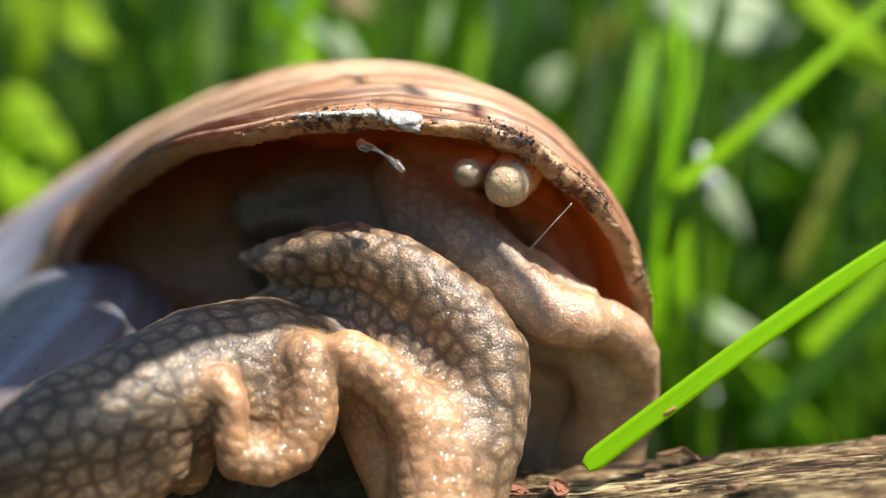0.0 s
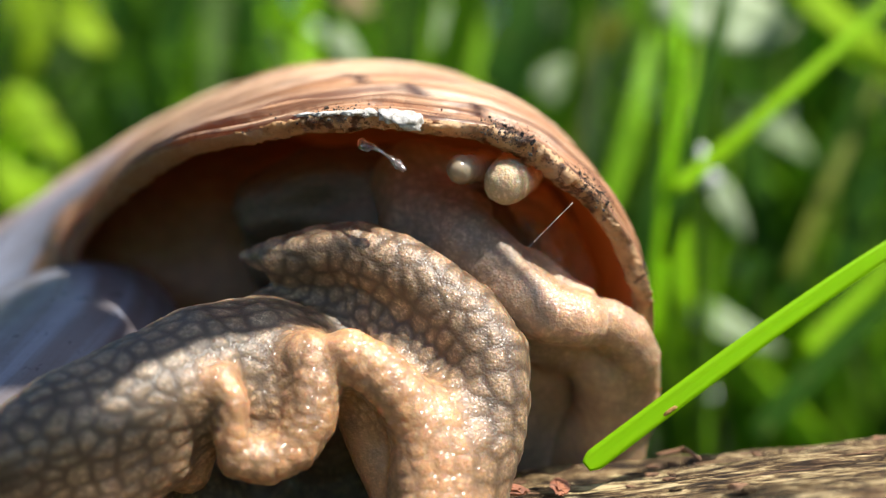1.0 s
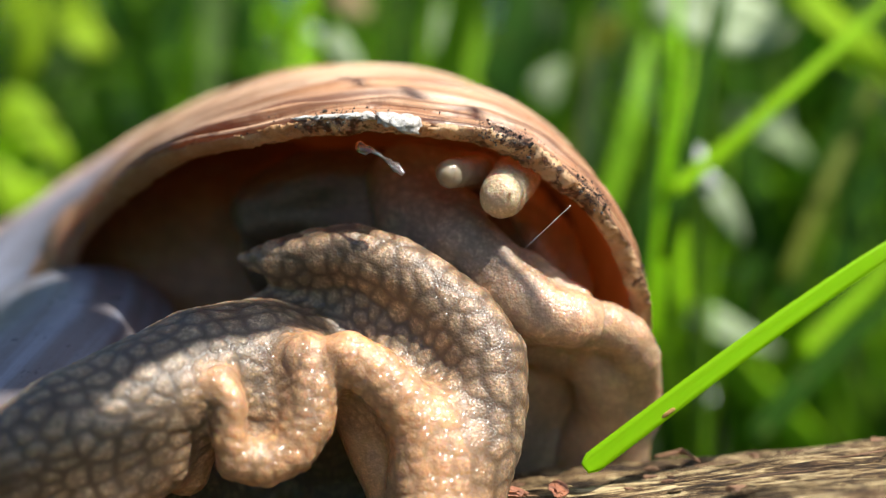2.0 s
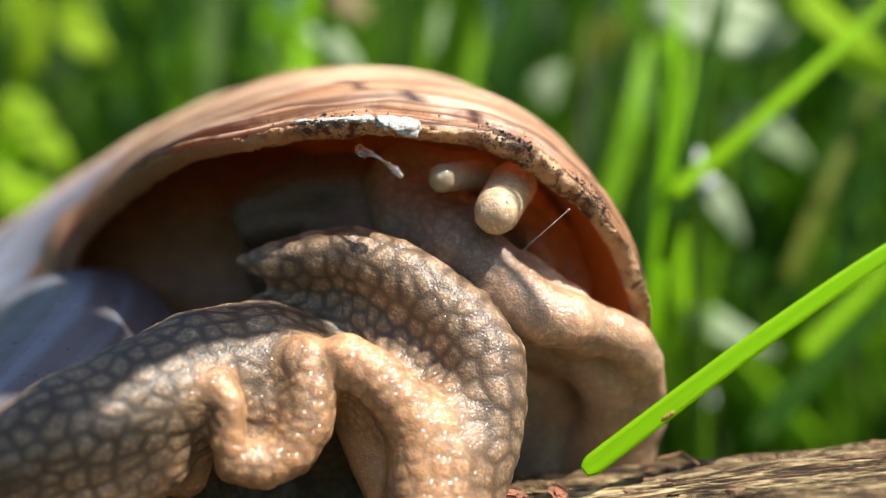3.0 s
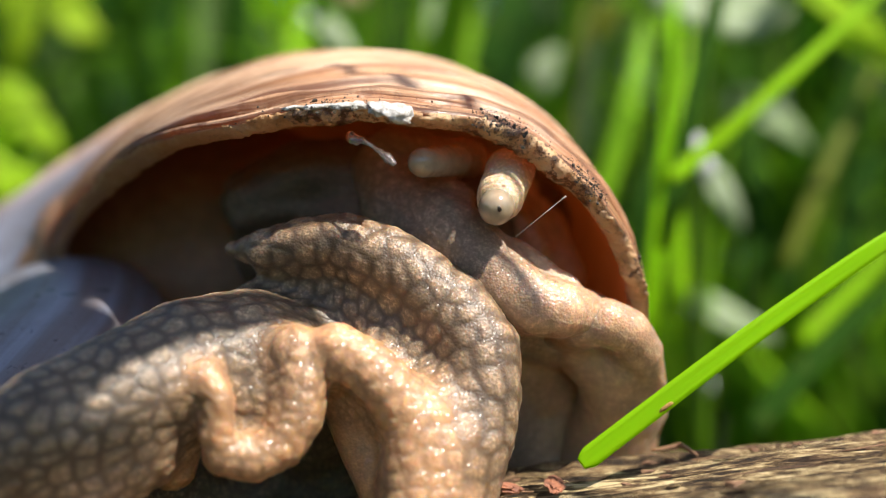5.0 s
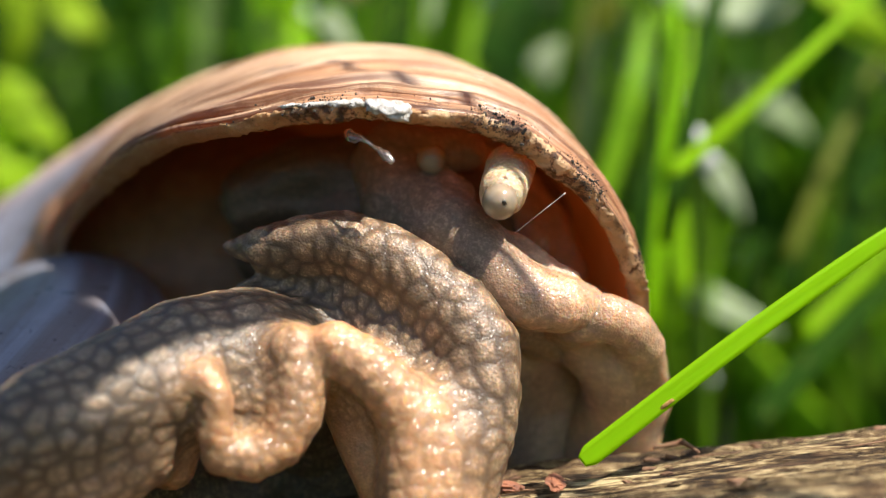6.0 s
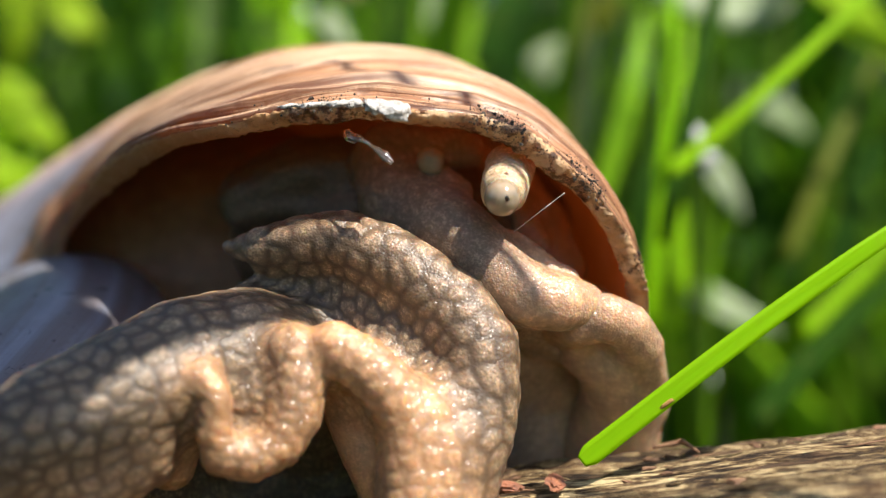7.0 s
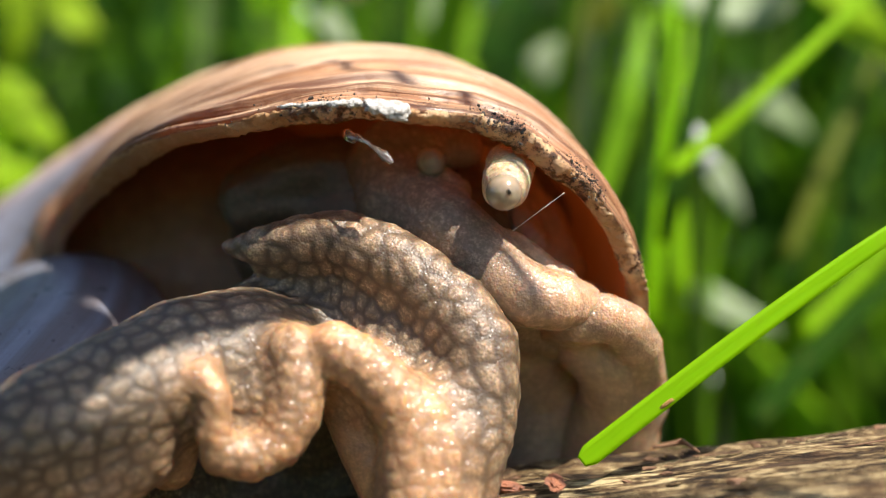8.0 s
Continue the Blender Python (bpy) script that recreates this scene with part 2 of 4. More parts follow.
M_OLIVE = grass_material("yellowing_grass", (0.13, 0.17, 0.012), (0.18, 0.21, 0.02), (0.26, 0.36, 0.02), 0.4)
M_DRY = grass_material("dry_grass", (0.35, 0.26, 0.13), (0.42, 0.34, 0.20), (0.5, 0.4, 0.2), 0.3)
M_PALE = grass_material("pale_leaf", (0.34, 0.45, 0.24), (0.50, 0.58, 0.40), (0.46, 0.64, 0.28), 0.35)


def wood_material():
    m = Mat("weathered_wood", 0.75, 0.3)
    at = m.mm((0.10, 1.0, 1.0))
    fib = m.noise(1.9, 7, 0.78, at)
    c = m.ramp(fib, (0.40, (0.02, 0.013, 0.008)), (0.475, (0.10, 0.06, 0.03)), (0.535, (0.36, 0.25, 0.12)), (0.60, (0.80, 0.64, 0.36)))
    c = m.mix(m.ramp(m.noise(0.12, 4), (0.5, 0.0), (0.75, 0.45)), c, (0.28, 0.14, 0.07))
    c = m.mix(m.ramp(m.noise(0.5, 5, 0.7), (0.60, 0.0), (0.70, 0.8)), c, (0.05, 0.04, 0.025))
    m.set(m.b, "Base Color", c)
    m.bump(fib, 0.8, 1.0)
    m.bump(m.noise(3.0, 5, 0.7, m.mm((0.3, 1, 1))), 0.35, 0.9)
    return m.m


M_WOOD = wood_material()
M_GROUND = plain("meadow_soil", (0.012, 0.026, 0.006), (0.03, 0.028, 0.012), 0.02, 0.9, 3.0, 0.1).m
M_SPLINTER = plain("bark_splinter", (0.27, 0.14, 0.07), (0.13, 0.07, 0.04), 0.8, 0.7, 0.2).m


# ---------------------------------------------------------------- mesh helpers
def solid(name, verts, faces, material, smooth=True, attrs=None, mats=None, face_mats=None):
    """A mesh from vertices in millimetres."""
    me = bpy.data.meshes.new(name)
    me.from_pydata((np.asarray(verts, float) * MM).tolist(), [], [list(map(int, f)) for f in faces])
    for mt in mats or [material]:
        me.materials.append(mt)
    if face_mats is not None:
        me.polygons.foreach_set("material_index", np.asarray(face_mats, np.int32))
    me.polygons.foreach_set("use_smooth", [smooth] * len(me.polygons))
    for key, value in (attrs or {}).items():
        me.attributes.new(key, "FLOAT", "POINT").data.foreach_set("value", np.asarray(value, np.float32))
    me.update()
    return me


def part(name, mesh, parent, label="", at=None):
    ob = new(name, mesh)
    ob.parent = parent
    if at is not None:
        ob.matrix_basis = at
    return tagged(ob, label)


def grid_faces(n, m, wrap=False):
    """Quads of an n x m grid of vertices; wrap closes the second direction."""
    out = []
    for i in range(n - 1):
        for j in range(m if wrap else m - 1):
            k = (j + 1) % m
            out.append((i * m + j, i * m + k, (i + 1) * m + k, (i + 1) * m + j))
    return out


def spline(points, n):
    """Catmull-Rom through the points, n samples."""
    p = np.asarray(points, float)
    p = np.vstack([2 * p[0] - p[1], p, 2 * p[-1] - p[-2]])
    u = np.linspace(0, len(p) - 3 - 1e-9, n)
    i = u.astype(int)
    t = (u - i)[:, None]
    a, b, c, d = p[i], p[i + 1], p[i + 2], p[i + 3]
    return 0.5 * (2 * b + (c - a) * t + (2 * a - 5 * b + 4 * c - d) * t**2 + (3 * b - a - 3 * c + d) * t**3)


def hash3(c, k):
    s = np.sin(c[..., 0] * 127.1 + c[..., 1] * 311.7 + c[..., 2] * 74.7 + k * 19.19) * 43758.5453
    return s - np.floor(s)


def cells(p, size):
    """Distance to the nearest and the second seed of a jittered lattice, in units of the cell."""
    q = p / size
    base = np.floor(q)
    f1 = np.full(len(q), 9.0)
    f2 = f1.copy()
    for off in np.ndindex(3, 3, 3):
        c = base + np.array(off) - 1
        seed = c + 0.5 + 0.8 * (np.stack([hash3(c, k) for k in (1, 2, 3)], -1) - 0.5)
        d = np.linalg.norm(q - seed, axis=1)
        f2 = np.where(d < f1, f1, np.minimum(f2, d))
        f1 = np.minimum(f1, d)
    return f1, f2


def wave(p, f, k=0.0):
    """A smooth, cheap, roughly random field."""
    return (np.sin(f * (p[:, 0] + 1.7 * p[:, 1]) + 1.3 * k) + np.sin(f * (1.3 * p[:, 2] - 0.8 * p[:, 0]) + 2.1 + k) + np.sin(f * 1.7 * (p[:, 1] + 0.6 * p[:, 2]) + 4.2 - k)) / 3


def capsule(p, a, b):
    """Distance of the points p from the tapered segment from a to b (x, y, z, radius)."""
    a, b = np.asarray(a, np.float32), np.asarray(b, np.float32)
    ab = b[:3] - a[:3]
    t = np.clip(((p - a[:3]) @ ab) / max(float(ab @ ab), 1e-9), 0, 1)
    return np.linalg.norm(p - (a[:3] + t[..., None] * ab), axis=-1) - (a[3] + t * (b[3] - a[3]))


def sculpt(chains, h):
    """The skin of tapered limbs that melt into one another: vertices, faces, normals.
    chains: (points, melt) with points (x, y, z, radius)."""
    allp = np.array([q for c in chains for q in c[0]])
    lo = (allp[:, :3] - allp[:, 3:]).min(0) - 3 * h
    hi = (allp[:, :3] + allp[:, 3:]).max(0) + 3 * h
    n = np.ceil((hi - lo) / h).astype(int) + 1
    ax = [(lo[k] + h * np.arange(n[k])).astype(np.float32) for k in range(3)]
    d = np.full(n, 4.0, np.float32)
    for pts, melt in chains:
        own = np.full(n, 4.0, np.float32)
        for a, b in zip(pts[:-1], pts[1:]):
            r = max(a[3], b[3]) + melt + 2 * h
            s = []
            for k in range(3):
                i0 = max(0, int((min(a[k], b[k]) - r - lo[k]) / h))
                i1 = min(n[k], int((max(a[k], b[k]) + r - lo[k]) / h) + 2)
                s.append(slice(i0, i1))
            g = np.stack(np.meshgrid(ax[0][s[0]], ax[1][s[1]], ax[2][s[2]], indexing="ij"), -1)
            v = own[tuple(s)]
            np.minimum(v, capsule(g, a, b), out=v)
        w = np.clip(0.5 + 0.5 * (own - d) / melt, 0, 1)
        d = own * (1 - w) + d * w - melt * w * (1 - w)
    s = d < 0
    c = np.zeros(n - 1, np.int8)
    for o in np.ndindex(2, 2, 2):
        c += s[o[0]:n[0] - 1 + o[0], o[1]:n[1] - 1 + o[1], o[2]:n[2] - 1 + o[2]]
    act = np.argwhere((c > 0) & (c < 8))
    index = np.full(n - 1, -1, np.int64)
    index[tuple(act.T)] = np.arange(len(act))
    total, count = np.zeros((len(act), 3)), np.zeros(len(act))
    for k in range(3):
        for o in np.ndindex(2, 2):
            p0 = act.copy()
            p0[:, (k + 1) % 3] += o[0]
            p0[:, (k + 2) % 3] += o[1]
            p1 = p0.copy()
            p1[:, k] += 1
            d0, d1 = d[tuple(p0.T)], d[tuple(p1.T)]
            hit = (d0 < 0) != (d1 < 0)
            t = np.where(hit, d0 / np.where(hit, d0 - d1, 1), 0)
            q = p0.astype(float)
            q[:, k] += t
            total += q * hit[:, None]
            count += hit
    verts = lo + h * total / count[:, None]
    faces = []
    for k in range(3):
        a, b = (k + 1) % 3, (k + 2) % 3
        s0 = np.take(s, range(n[k] - 1), k)
        s1 = np.take(s, range(1, n[k]), k)
        e = np.argwhere(s0 != s1)
        e = e[(e[:, a] > 0) & (e[:, b] > 0) & (e[:, a] < n[a] - 1) & (e[:, b] < n[b] - 1)]
        quad = []
        for da, db in ((1, 1), (0, 1), (0, 0), (1, 0)):
            q = e.copy()
            q[:, a] -= da
            q[:, b] -= db
            quad.append(index[tuple(q.T)])
        quad = np.stack(quad, 1)
        flip = ~s0[tuple(e.T)]
        quad[flip] = quad[flip][:, ::-1]
        faces.append(quad)
    faces = np.vstack(faces)
    f = verts[faces]
    fn = np.cross(f[:, 2] - f[:, 0], f[:, 3] - f[:, 1])
    nr = np.zeros_like(verts)
    for k in range(4):
        for x in range(3):
            nr[:, x] += np.bincount(faces[:, k], fn[:, x], len(verts))
    nr /= np.linalg.norm(nr, axis=1)[:, None] + 1e-12
    return verts, faces, nr


def smooth01(x):
    x = np.clip(x, 0, 1)
    return x * x * (3 - 2 * x)


def plates(p):
    """As cells, in the plane: distance to the nearest and the second seed, and a number for the nearest."""
    base = np.floor(p)
    f1 = np.full(len(p), 9.0)
    f2, tag = f1.copy(), np.zeros(len(p))
    for off in np.ndindex(3, 3):
        c = np.concatenate([base + np.array(off) - 1, np.zeros((len(p), 1))], 1)
        seed = c[:, :2] + 0.5 + 0.62 * (np.stack([hash3(c, k) for k in (1, 2)], -1) - 0.5)
        seed[:, 0] += 0.25 * (c[:, 1] % 2)
        d = np.linalg.norm(p - seed, axis=1)
        near = d < f1
        f2 = np.where(near, f1, np.minimum(f2, d))
        tag = np.where(near, hash3(c, 5), tag)
        f1 = np.minimum(f1, d)
    return f1, f2, tag


def limb_coords(v, pts):
    """Arc length along a limb, and distance round it, for points near it."""
    p = spline(pts, 60)
    best, s_of, q_of = np.full(len(v), 1e9), np.zeros(len(v)), np.zeros(len(v))
    run = 0.0
    for a, b in zip(p[:-1], p[1:]):
        ab = b[:3] - a[:3]
        n = np.linalg.norm(ab)
        t = np.clip((v - a[:3]) @ ab / n**2, 0, 1)
        rel = v - (a[:3] + t[:, None] * ab)
        d = np.linalg.norm(rel, axis=1)
        side = np.cross(ab / n, (0, -1, 0))
        ang = np.arctan2(rel @ side, -rel[:, 1])
        hit = d < best
        best = np.where(hit, d, best)
        s_of = np.where(hit, run + t * n, s_of)
        q_of = np.where(hit, ang * np.maximum(d, a[3] + t * (b[3] - a[3])), q_of)
        run += n
    return s_of, q_of


def skin(name, limbs, h, guides, relief=0.07):
    """Snail flesh. limbs: (points, melt, thin, wart): how peach the limb is and how warty.
    guides: (limb whose length the plates follow, limbs that they cover, plate length, plate width)."""
    v, f, nr = sculpt([(q[0], q[1]) for q in limbs], h)
    ws, thin, wart = [], 0, 0
    for pts, melt, th, wa in limbs:
        d = np.min([capsule(v.astype(np.float32), a, b) for a, b in zip(pts[:-1], pts[1:])], 0)
        ws.append(np.exp(-np.clip(d, -0.5, 9) / 0.35))
        thin = thin + ws[-1] * th
        wart = wart + ws[-1] * wa
    total = sum(ws)
    thin, wart = thin / total, wart / total
    warp = np.stack([wave(v, 0.9, 1), wave(v, 0.9, 2), wave(v, 0.9, 3)], 1) * 0.30 + np.stack([wave(v, 3.1, 4), wave(v, 3.1, 5), wave(v, 3.1, 6)], 1) * 0.06
    top = np.full(len(v), -1.0)
    f1, gap, tag = np.ones(len(v)), np.zeros(len(v)), np.zeros(len(v))
    for k, (lead, cover, along, across) in enumerate(guides):
        w = sum(ws[i] for i in cover)
        s_of, q_of = limb_coords(v, limbs[lead][0])
        a1, a2, tg = plates(np.stack([(s_of + warp[:, 0]) / along + 17 * k, (q_of + warp[:, 2]) / across], 1))
        hit = w > top
        top = np.where(hit, w, top)
        f1, gap, tag = np.where(hit, a1, f1), np.where(hit, a2 - a1, gap), np.where(hit, tg, tag)
    g1 = smooth01(gap / 0.54)
    e1, e2 = cells(v + warp + 7.3, 0.46)
    g2 = smooth01((e2 - e1) / 0.5)
    big = g1 * (1 - 0.5 * f1**2)
    lift = wart * relief * (big - 0.5) + 0.022 * (g2 - 0.5) + 0.05 * wave(v, 1.1, 5)
    v = v + nr * lift[:, None]
    tone = g1 * (0.62 + 0.38 * g2) * (0.80 + 0.32 * tag)
    tone = wart * tone + (1 - wart) * (0.66 + 0.34 * g2 * (0.5 + 0.5 * g1))
    return v, f, {"wart": tone, "thin": thin}


def blade_mesh(name, path, width, material, n=24, fold=0.25, thick=0.10, face=(0, -1, 0), taper=0.5, seed=0.0, blunt=0.3):
    """One grass leaf along a path, with a keeled section and real thickness."""
    c = spline(path, n)
    tang = np.gradient(c, axis=0)
    tang /= np.linalg.norm(tang, axis=1)[:, None]
    face = np.array(face, float)
    v, across, along, run = [], [], [], 0.0
    for i in range(n):
        s = i / (n - 1)
        side = np.cross(tang[i], face + 0.25 * np.sin(seed + 3 * s))
        side /= np.linalg.norm(side)
        up = np.cross(side, tang[i])
        w = width * (1 - blunt * max(0, 1 - s / 0.12)) * (max(0.03, 1 - s**3) ** taper)
        run += np.linalg.norm(c[i] - c[i - 1]) if i else 0
        for layer in (1, -1):
            for k in (-1, -0.5, 0, 0.5, 1) if layer > 0 else (1, 0.5, 0, -0.5, -1):
                v.append(c[i] + side * w * 0.5 * k + up * (fold * w * 0.5 * (abs(k) - 0.5) + layer * thick * 0.5 * (1 - 0.7 * abs(k))))
                across.append(k * width * 0.5)
                along.append(run)
    f = [q[::-1] for q in grid_faces(n, 10, True)] + [list(range(10)), list(range((n - 1) * 10, n * 10))[::-1]]
    return solid(name, np.array(v), f, material, attrs={"across": across, "along": along})


def lump(seed, size, flat=0.45, n=2):
    """A small uneven crumb, in millimetres."""
    bm = bmesh.new()
    bmesh.ops.create_icosphere(bm, subdivisions=n, radius=1)
    for q in bm.verts:
        s = 1 + 0.5 * noise.noise(q.co * 1.7 + Vector((seed, 0, 0))) + (0.35 * noise.noise(q.co * 4.5 + Vector((seed, 3, 0))) if n > 2 else 0)
        q.co = Vector((q.co.x * size[0], q.co.y * size[1], q.co.z * size[2] * flat)) * s
    v = [tuple(q.co) for q in bm.verts]
    f = [[w.index for w in g.verts] for g in bm.faces]
    bm.free()
    return v, f


# ---------------------------------------------------------------- ground and log
def build_ground():
    ring = np.concatenate([np.linspace(0, 400, 30), np.geomspace(500, 300000, 16)])
    ang = np.linspace(0, 2 * np.pi, 48, endpoint=False)
    v = []
    for r in ring:
        for a in ang:
            x, y = r * np.cos(a), r * np.sin(a) + 60
            v.append((x, y, 3.0 * np.sin(x * 0.03) * np.cos(y * 0.037) - 3.0 if r < 1000 else -3.0))
    me = solid("ground", v, grid_faces(len(ring), len(ang), True), M_GROUND)
    tagged(new("ground", me), "dark damp meadow soil under the grass", "ground", kind="structure")


def build_log():
    """A weathered length of wood, long axis across the view, rising gently to one end."""
    xs = np.linspace(-75, 90, 300)
    prof = spline([(7.5, -30), (8.5, -12), (7.0, -1.2), (4.5, -0.1), (0, -0.2), (-8, -0.6), (-20, -1.2), (-30, -4), (-34, -14), (-32, -30)], 230)
    v = []
    for x in xs:
        for j, (y, z) in enumerate(prof):
            top = math.exp(-((z + 0.5) / 3.0) ** 2)
            g = noise.noise(Vector((x * 0.035, y * 0.9, z * 0.9))) + 0.5 * noise.noise(Vector((x * 0.10, y * 2.3, z * 2.3)))
            n2 = noise.noise(Vector((x * 0.08, y * 0.12, 4.0)))
            edge = noise.noise(Vector((x * 0.22, 9.0, 0.0))) + 0.6 * noise.noise(Vector((x * 0.7, 2.0, 0.0))) + 0.4 * noise.noise(Vector((x * 1.9, 4.0, 0.0)))
            crack = math.exp(-((noise.noise(Vector((x * 0.03 + 5, y * 0.8, z * 0.8))) / 0.055) ** 2)) * (0.5 + noise.noise(Vector((x * 0.06, y * 0.3, 7.0))))
            yy = y + (0.9 * edge if y > 3 else 0)
            v.append((x, yy, 27.3 + 0.118 * (x - 10) + z + 0.55 * g + 0.5 * n2 * top - 0.9 * max(0.0, crack)))
    ends = [list(range(len(prof)))[::-1], list(range(len(v) - len(prof), len(v)))]
    me = solid("log", v, grid_faces(len(xs), len(prof)) + ends, M_WOOD)
    log = tagged(new("log", me), "weathered brown grained piece of dead wood lying in grass", "log")
    # a curl of bark on the back edge and loose fibres on top
    for pts, w in ((((12.03, 5, 28.32), (13.31, 5, 28.54), (13.66, 4.6, 28.66), (14.45, 4.2, 28.15)), 0.3), (((13.68, 0, 27.19), (14.02, -0.6, 27.65), (14.03, -1, 27.83)), 0.14), (((14.33, -1, 27.66), (14.67, -1.5, 27.45)), 0.16)):
        c = spline(pts, 12)
        vv = []
        for i, q in enumerate(c):
            r = w * (0.35 + 0.65 * math.sin(math.pi * (i + 0.6) / 12.5))
            for k in range(6):
                a = k * math.pi / 3
                vv.append((q[0], q[1] + r * math.cos(a), q[2] + 0.6 * r * math.sin(a)))
        part("splinter", solid("splinter", vv, grid_faces(12, 6, True) + [list(range(6))[::-1], list(range(66, 72))], M_SPLINTER), log, "curled reddish bark splinter")
    rl = random.Random(8)
    shapes = []
    for k in range(6):
        v, f = lump(k * 1.9, (1.0, 0.7, 0.6), 1.0, 2)
        shapes.append(solid("bark_crumb", v, f, M_SPLINTER if k % 2 else M_WOOD, smooth=False))
    for i in range(130):
        x = rl.uniform(1, 36)
        y = rl.gauss(6.2, 0.9) if i < 90 else rl.uniform(-4, 5)
        z = 27.3 + 0.118 * (x - 10) - 0.02 * max(0, y - 4.5) ** 2 * 6 + rl.uniform(-0.15, 0.2)
        size = 0.12 + 0.3 * rl.random() ** 2
        m = Matrix.Translation(Vector((x, y, z)) * MM) @ Euler((rl.uniform(-0.4, 0.4), rl.uniform(-0.4, 0.4), rl.uniform(-0.5, 0.5))).to_matrix().to_4x4() @ Matrix.Diagonal((size * 2.0, size, size, 1))
        part("bark_crumb", shapes[i % 6], log, "", m)
    for i in range(46):
        x, y = rl.uniform(2, 34), rl.uniform(-6, 7.5)
        ln, w = rl.uniform(1.2, 6), rl.uniform(0.05, 0.17)
        z = 27.3 + 0.118 * (x - 10) + rl.uniform(-0.1, 0.35)
        me = blade_mesh("splinter", [(x, y, z), (x + ln * 0.5, y + rl.uniform(-0.2, 0.2), z + 0.06 * ln + 0.1), (x + ln, y + rl.uniform(-0.4, 0.4), z + 0.118 * ln)], w, M_WOOD if i % 6 else M_SPLINTER, n=6, face=(0, -0.6, 0.8), thick=w * 0.6)
        part("splinter", me, log)


def build_chips():
    """Reddish chips of bark lying where the foot meets the wood."""
    m = plain("red_bark", (0.34, 0.13, 0.065), (0.15, 0.06, 0.035), 1.4, 0.6, 0.2).m
    for i, (x, y, z, size) in enumerate(((2.0, -1.2, 27.2, (1.1, 0.6, 0.5)), (3.7, -0.6, 27.3, (0.8, 0.5, 0.35)), (6.2, 0.2, 27.35, (1.3, 0.5, 0.3)), (3.0, 0.4, 27.2, (0.5, 0.4, 0.4)))):
        v, f = lump(7.0 + i, size, 0.7, 3)
        chip = tagged(new("bark_chip", solid("bark_chip", v, f, m, smooth=False)), "small reddish chip of bark lying on the wood", "bark chip", "bark chips")
        chip.matrix_world = Matrix.Translation(Vector((x, y, z)) * MM) @ Euler((0.2 * i, 0.3 - 0.2 * i, 0.7 * i)).to_matrix().to_4x4()


build_ground()
build_log()
build_chips()

# ---------------------------------------------------------------- the snail

BASE = Vector((-6.0, 4.0, 25.0))
snail = tagged(new("snail"), "large brown-shelled snail half withdrawn, resting on weathered wood", "snail")
snail.location = BASE * MM
HOME = pose(*(-BASE * MM))

# The shell is its mouth's outline, turned about an axis through the apex and shrunk by GROWTH each turn.
MOUTH = np.array([(-24.5, 17, 39.5), (-22.0, 13, 42.0), (-19.1, 9, 43.9), (-15.5, 5, 45.5), (-10.9, 1.8, 46.4), (-6.7, 0.2, 46.9), (-2.5, 0, 47.0), (1.4, 0, 46.4), (4.4, 0.3, 45.4), (7.2, 1, 43.7), (9.3, 2, 41.6), (10.8, 3.5, 39.2), (11.8, 5.5, 36.5), (11.8, 8, 33.4), (10.2, 11, 30.4), (6.3, 14, 27.9), (-0.1, 16, 26.9), (-8.2, 17, 27.2), (-15.0, 18, 28.9), (-20.1, 19, 32.5), (-23.7, 18.5, 36.3)])
APEX, GROWTH = np.array((-34.00, 14.05, 29.88)), 2.490
AXIS = np.array((0.5399, 0.2976, -0.7873))
DOME, FLARE = 0.093, 0.100


def mouth_at(u):
    """The outline of the mouth, a closed smooth curve."""
    n = len(MOUTH)
    u = np.asarray(u, float) % n
    i = np.floor(u).astype(int) % n
    t = (u - np.floor(u))[..., None]
    a, b, c, d = MOUTH[(i - 1) % n], MOUTH[i], MOUTH[(i + 1) % n], MOUTH[(i + 2) % n]
    return 0.5 * (2 * b + (c - a) * t + (2 * a - 5 * b + 4 * c - d) * t**2 + (3 * b - a - 3 * c + d) * t**3)


MIDDLE_OF_MOUTH = mouth_at(np.linspace(0, len(MOUTH), 126, endpoint=False)).mean(0)


def shell_point(th, ph, off=0.0):
    """Place on the shell th radians behind the lip, ph round the mouth, moved inwards by off."""
    th, ph = np.asarray(th, float), np.asarray(ph, float)
    q = (ph + 1.6) % (2 * np.pi)
    n = len(MOUTH)
    u = np.interp(q, [0, 2.9, 2 * np.pi], [0, 13, n])
    c = mouth_at(u) - MIDDLE_OF_MOUTH
    swell = 1 - np.exp(-np.maximum(th, 0) / 0.45)
    pinch = 1 - np.exp(-((np.maximum(th, 0) / 0.38) ** 4))
    k = 1 + swell * DOME * np.exp(-(((u - 6.5) / 4.5) ** 2)) - pinch * (FLARE * np.exp(-(((np.minimum(u, n - u) - 0.5) / 2.8) ** 2)))
    c = c * k[..., None] - np.asarray(off, float)[..., None] * c / np.linalg.norm(c, axis=-1)[..., None]
    v = c + MIDDLE_OF_MOUTH - APEX
    co, si = np.cos(-th)[..., None], np.sin(-th)[..., None]
    v = v * co + np.cross(AXIS, v) * si + AXIS * (v @ AXIS)[..., None] * (1 - co)
    return APEX + v * (GROWTH ** (-th / (2 * np.pi)))[..., None]


def lip_wave(ph):
    """The lip is a little ragged."""
    return 0.007 * np.sin(5 * ph + 1) + 0.006 * np.sin(11 * ph) + 0.004 * np.sin(23 * ph + 2)


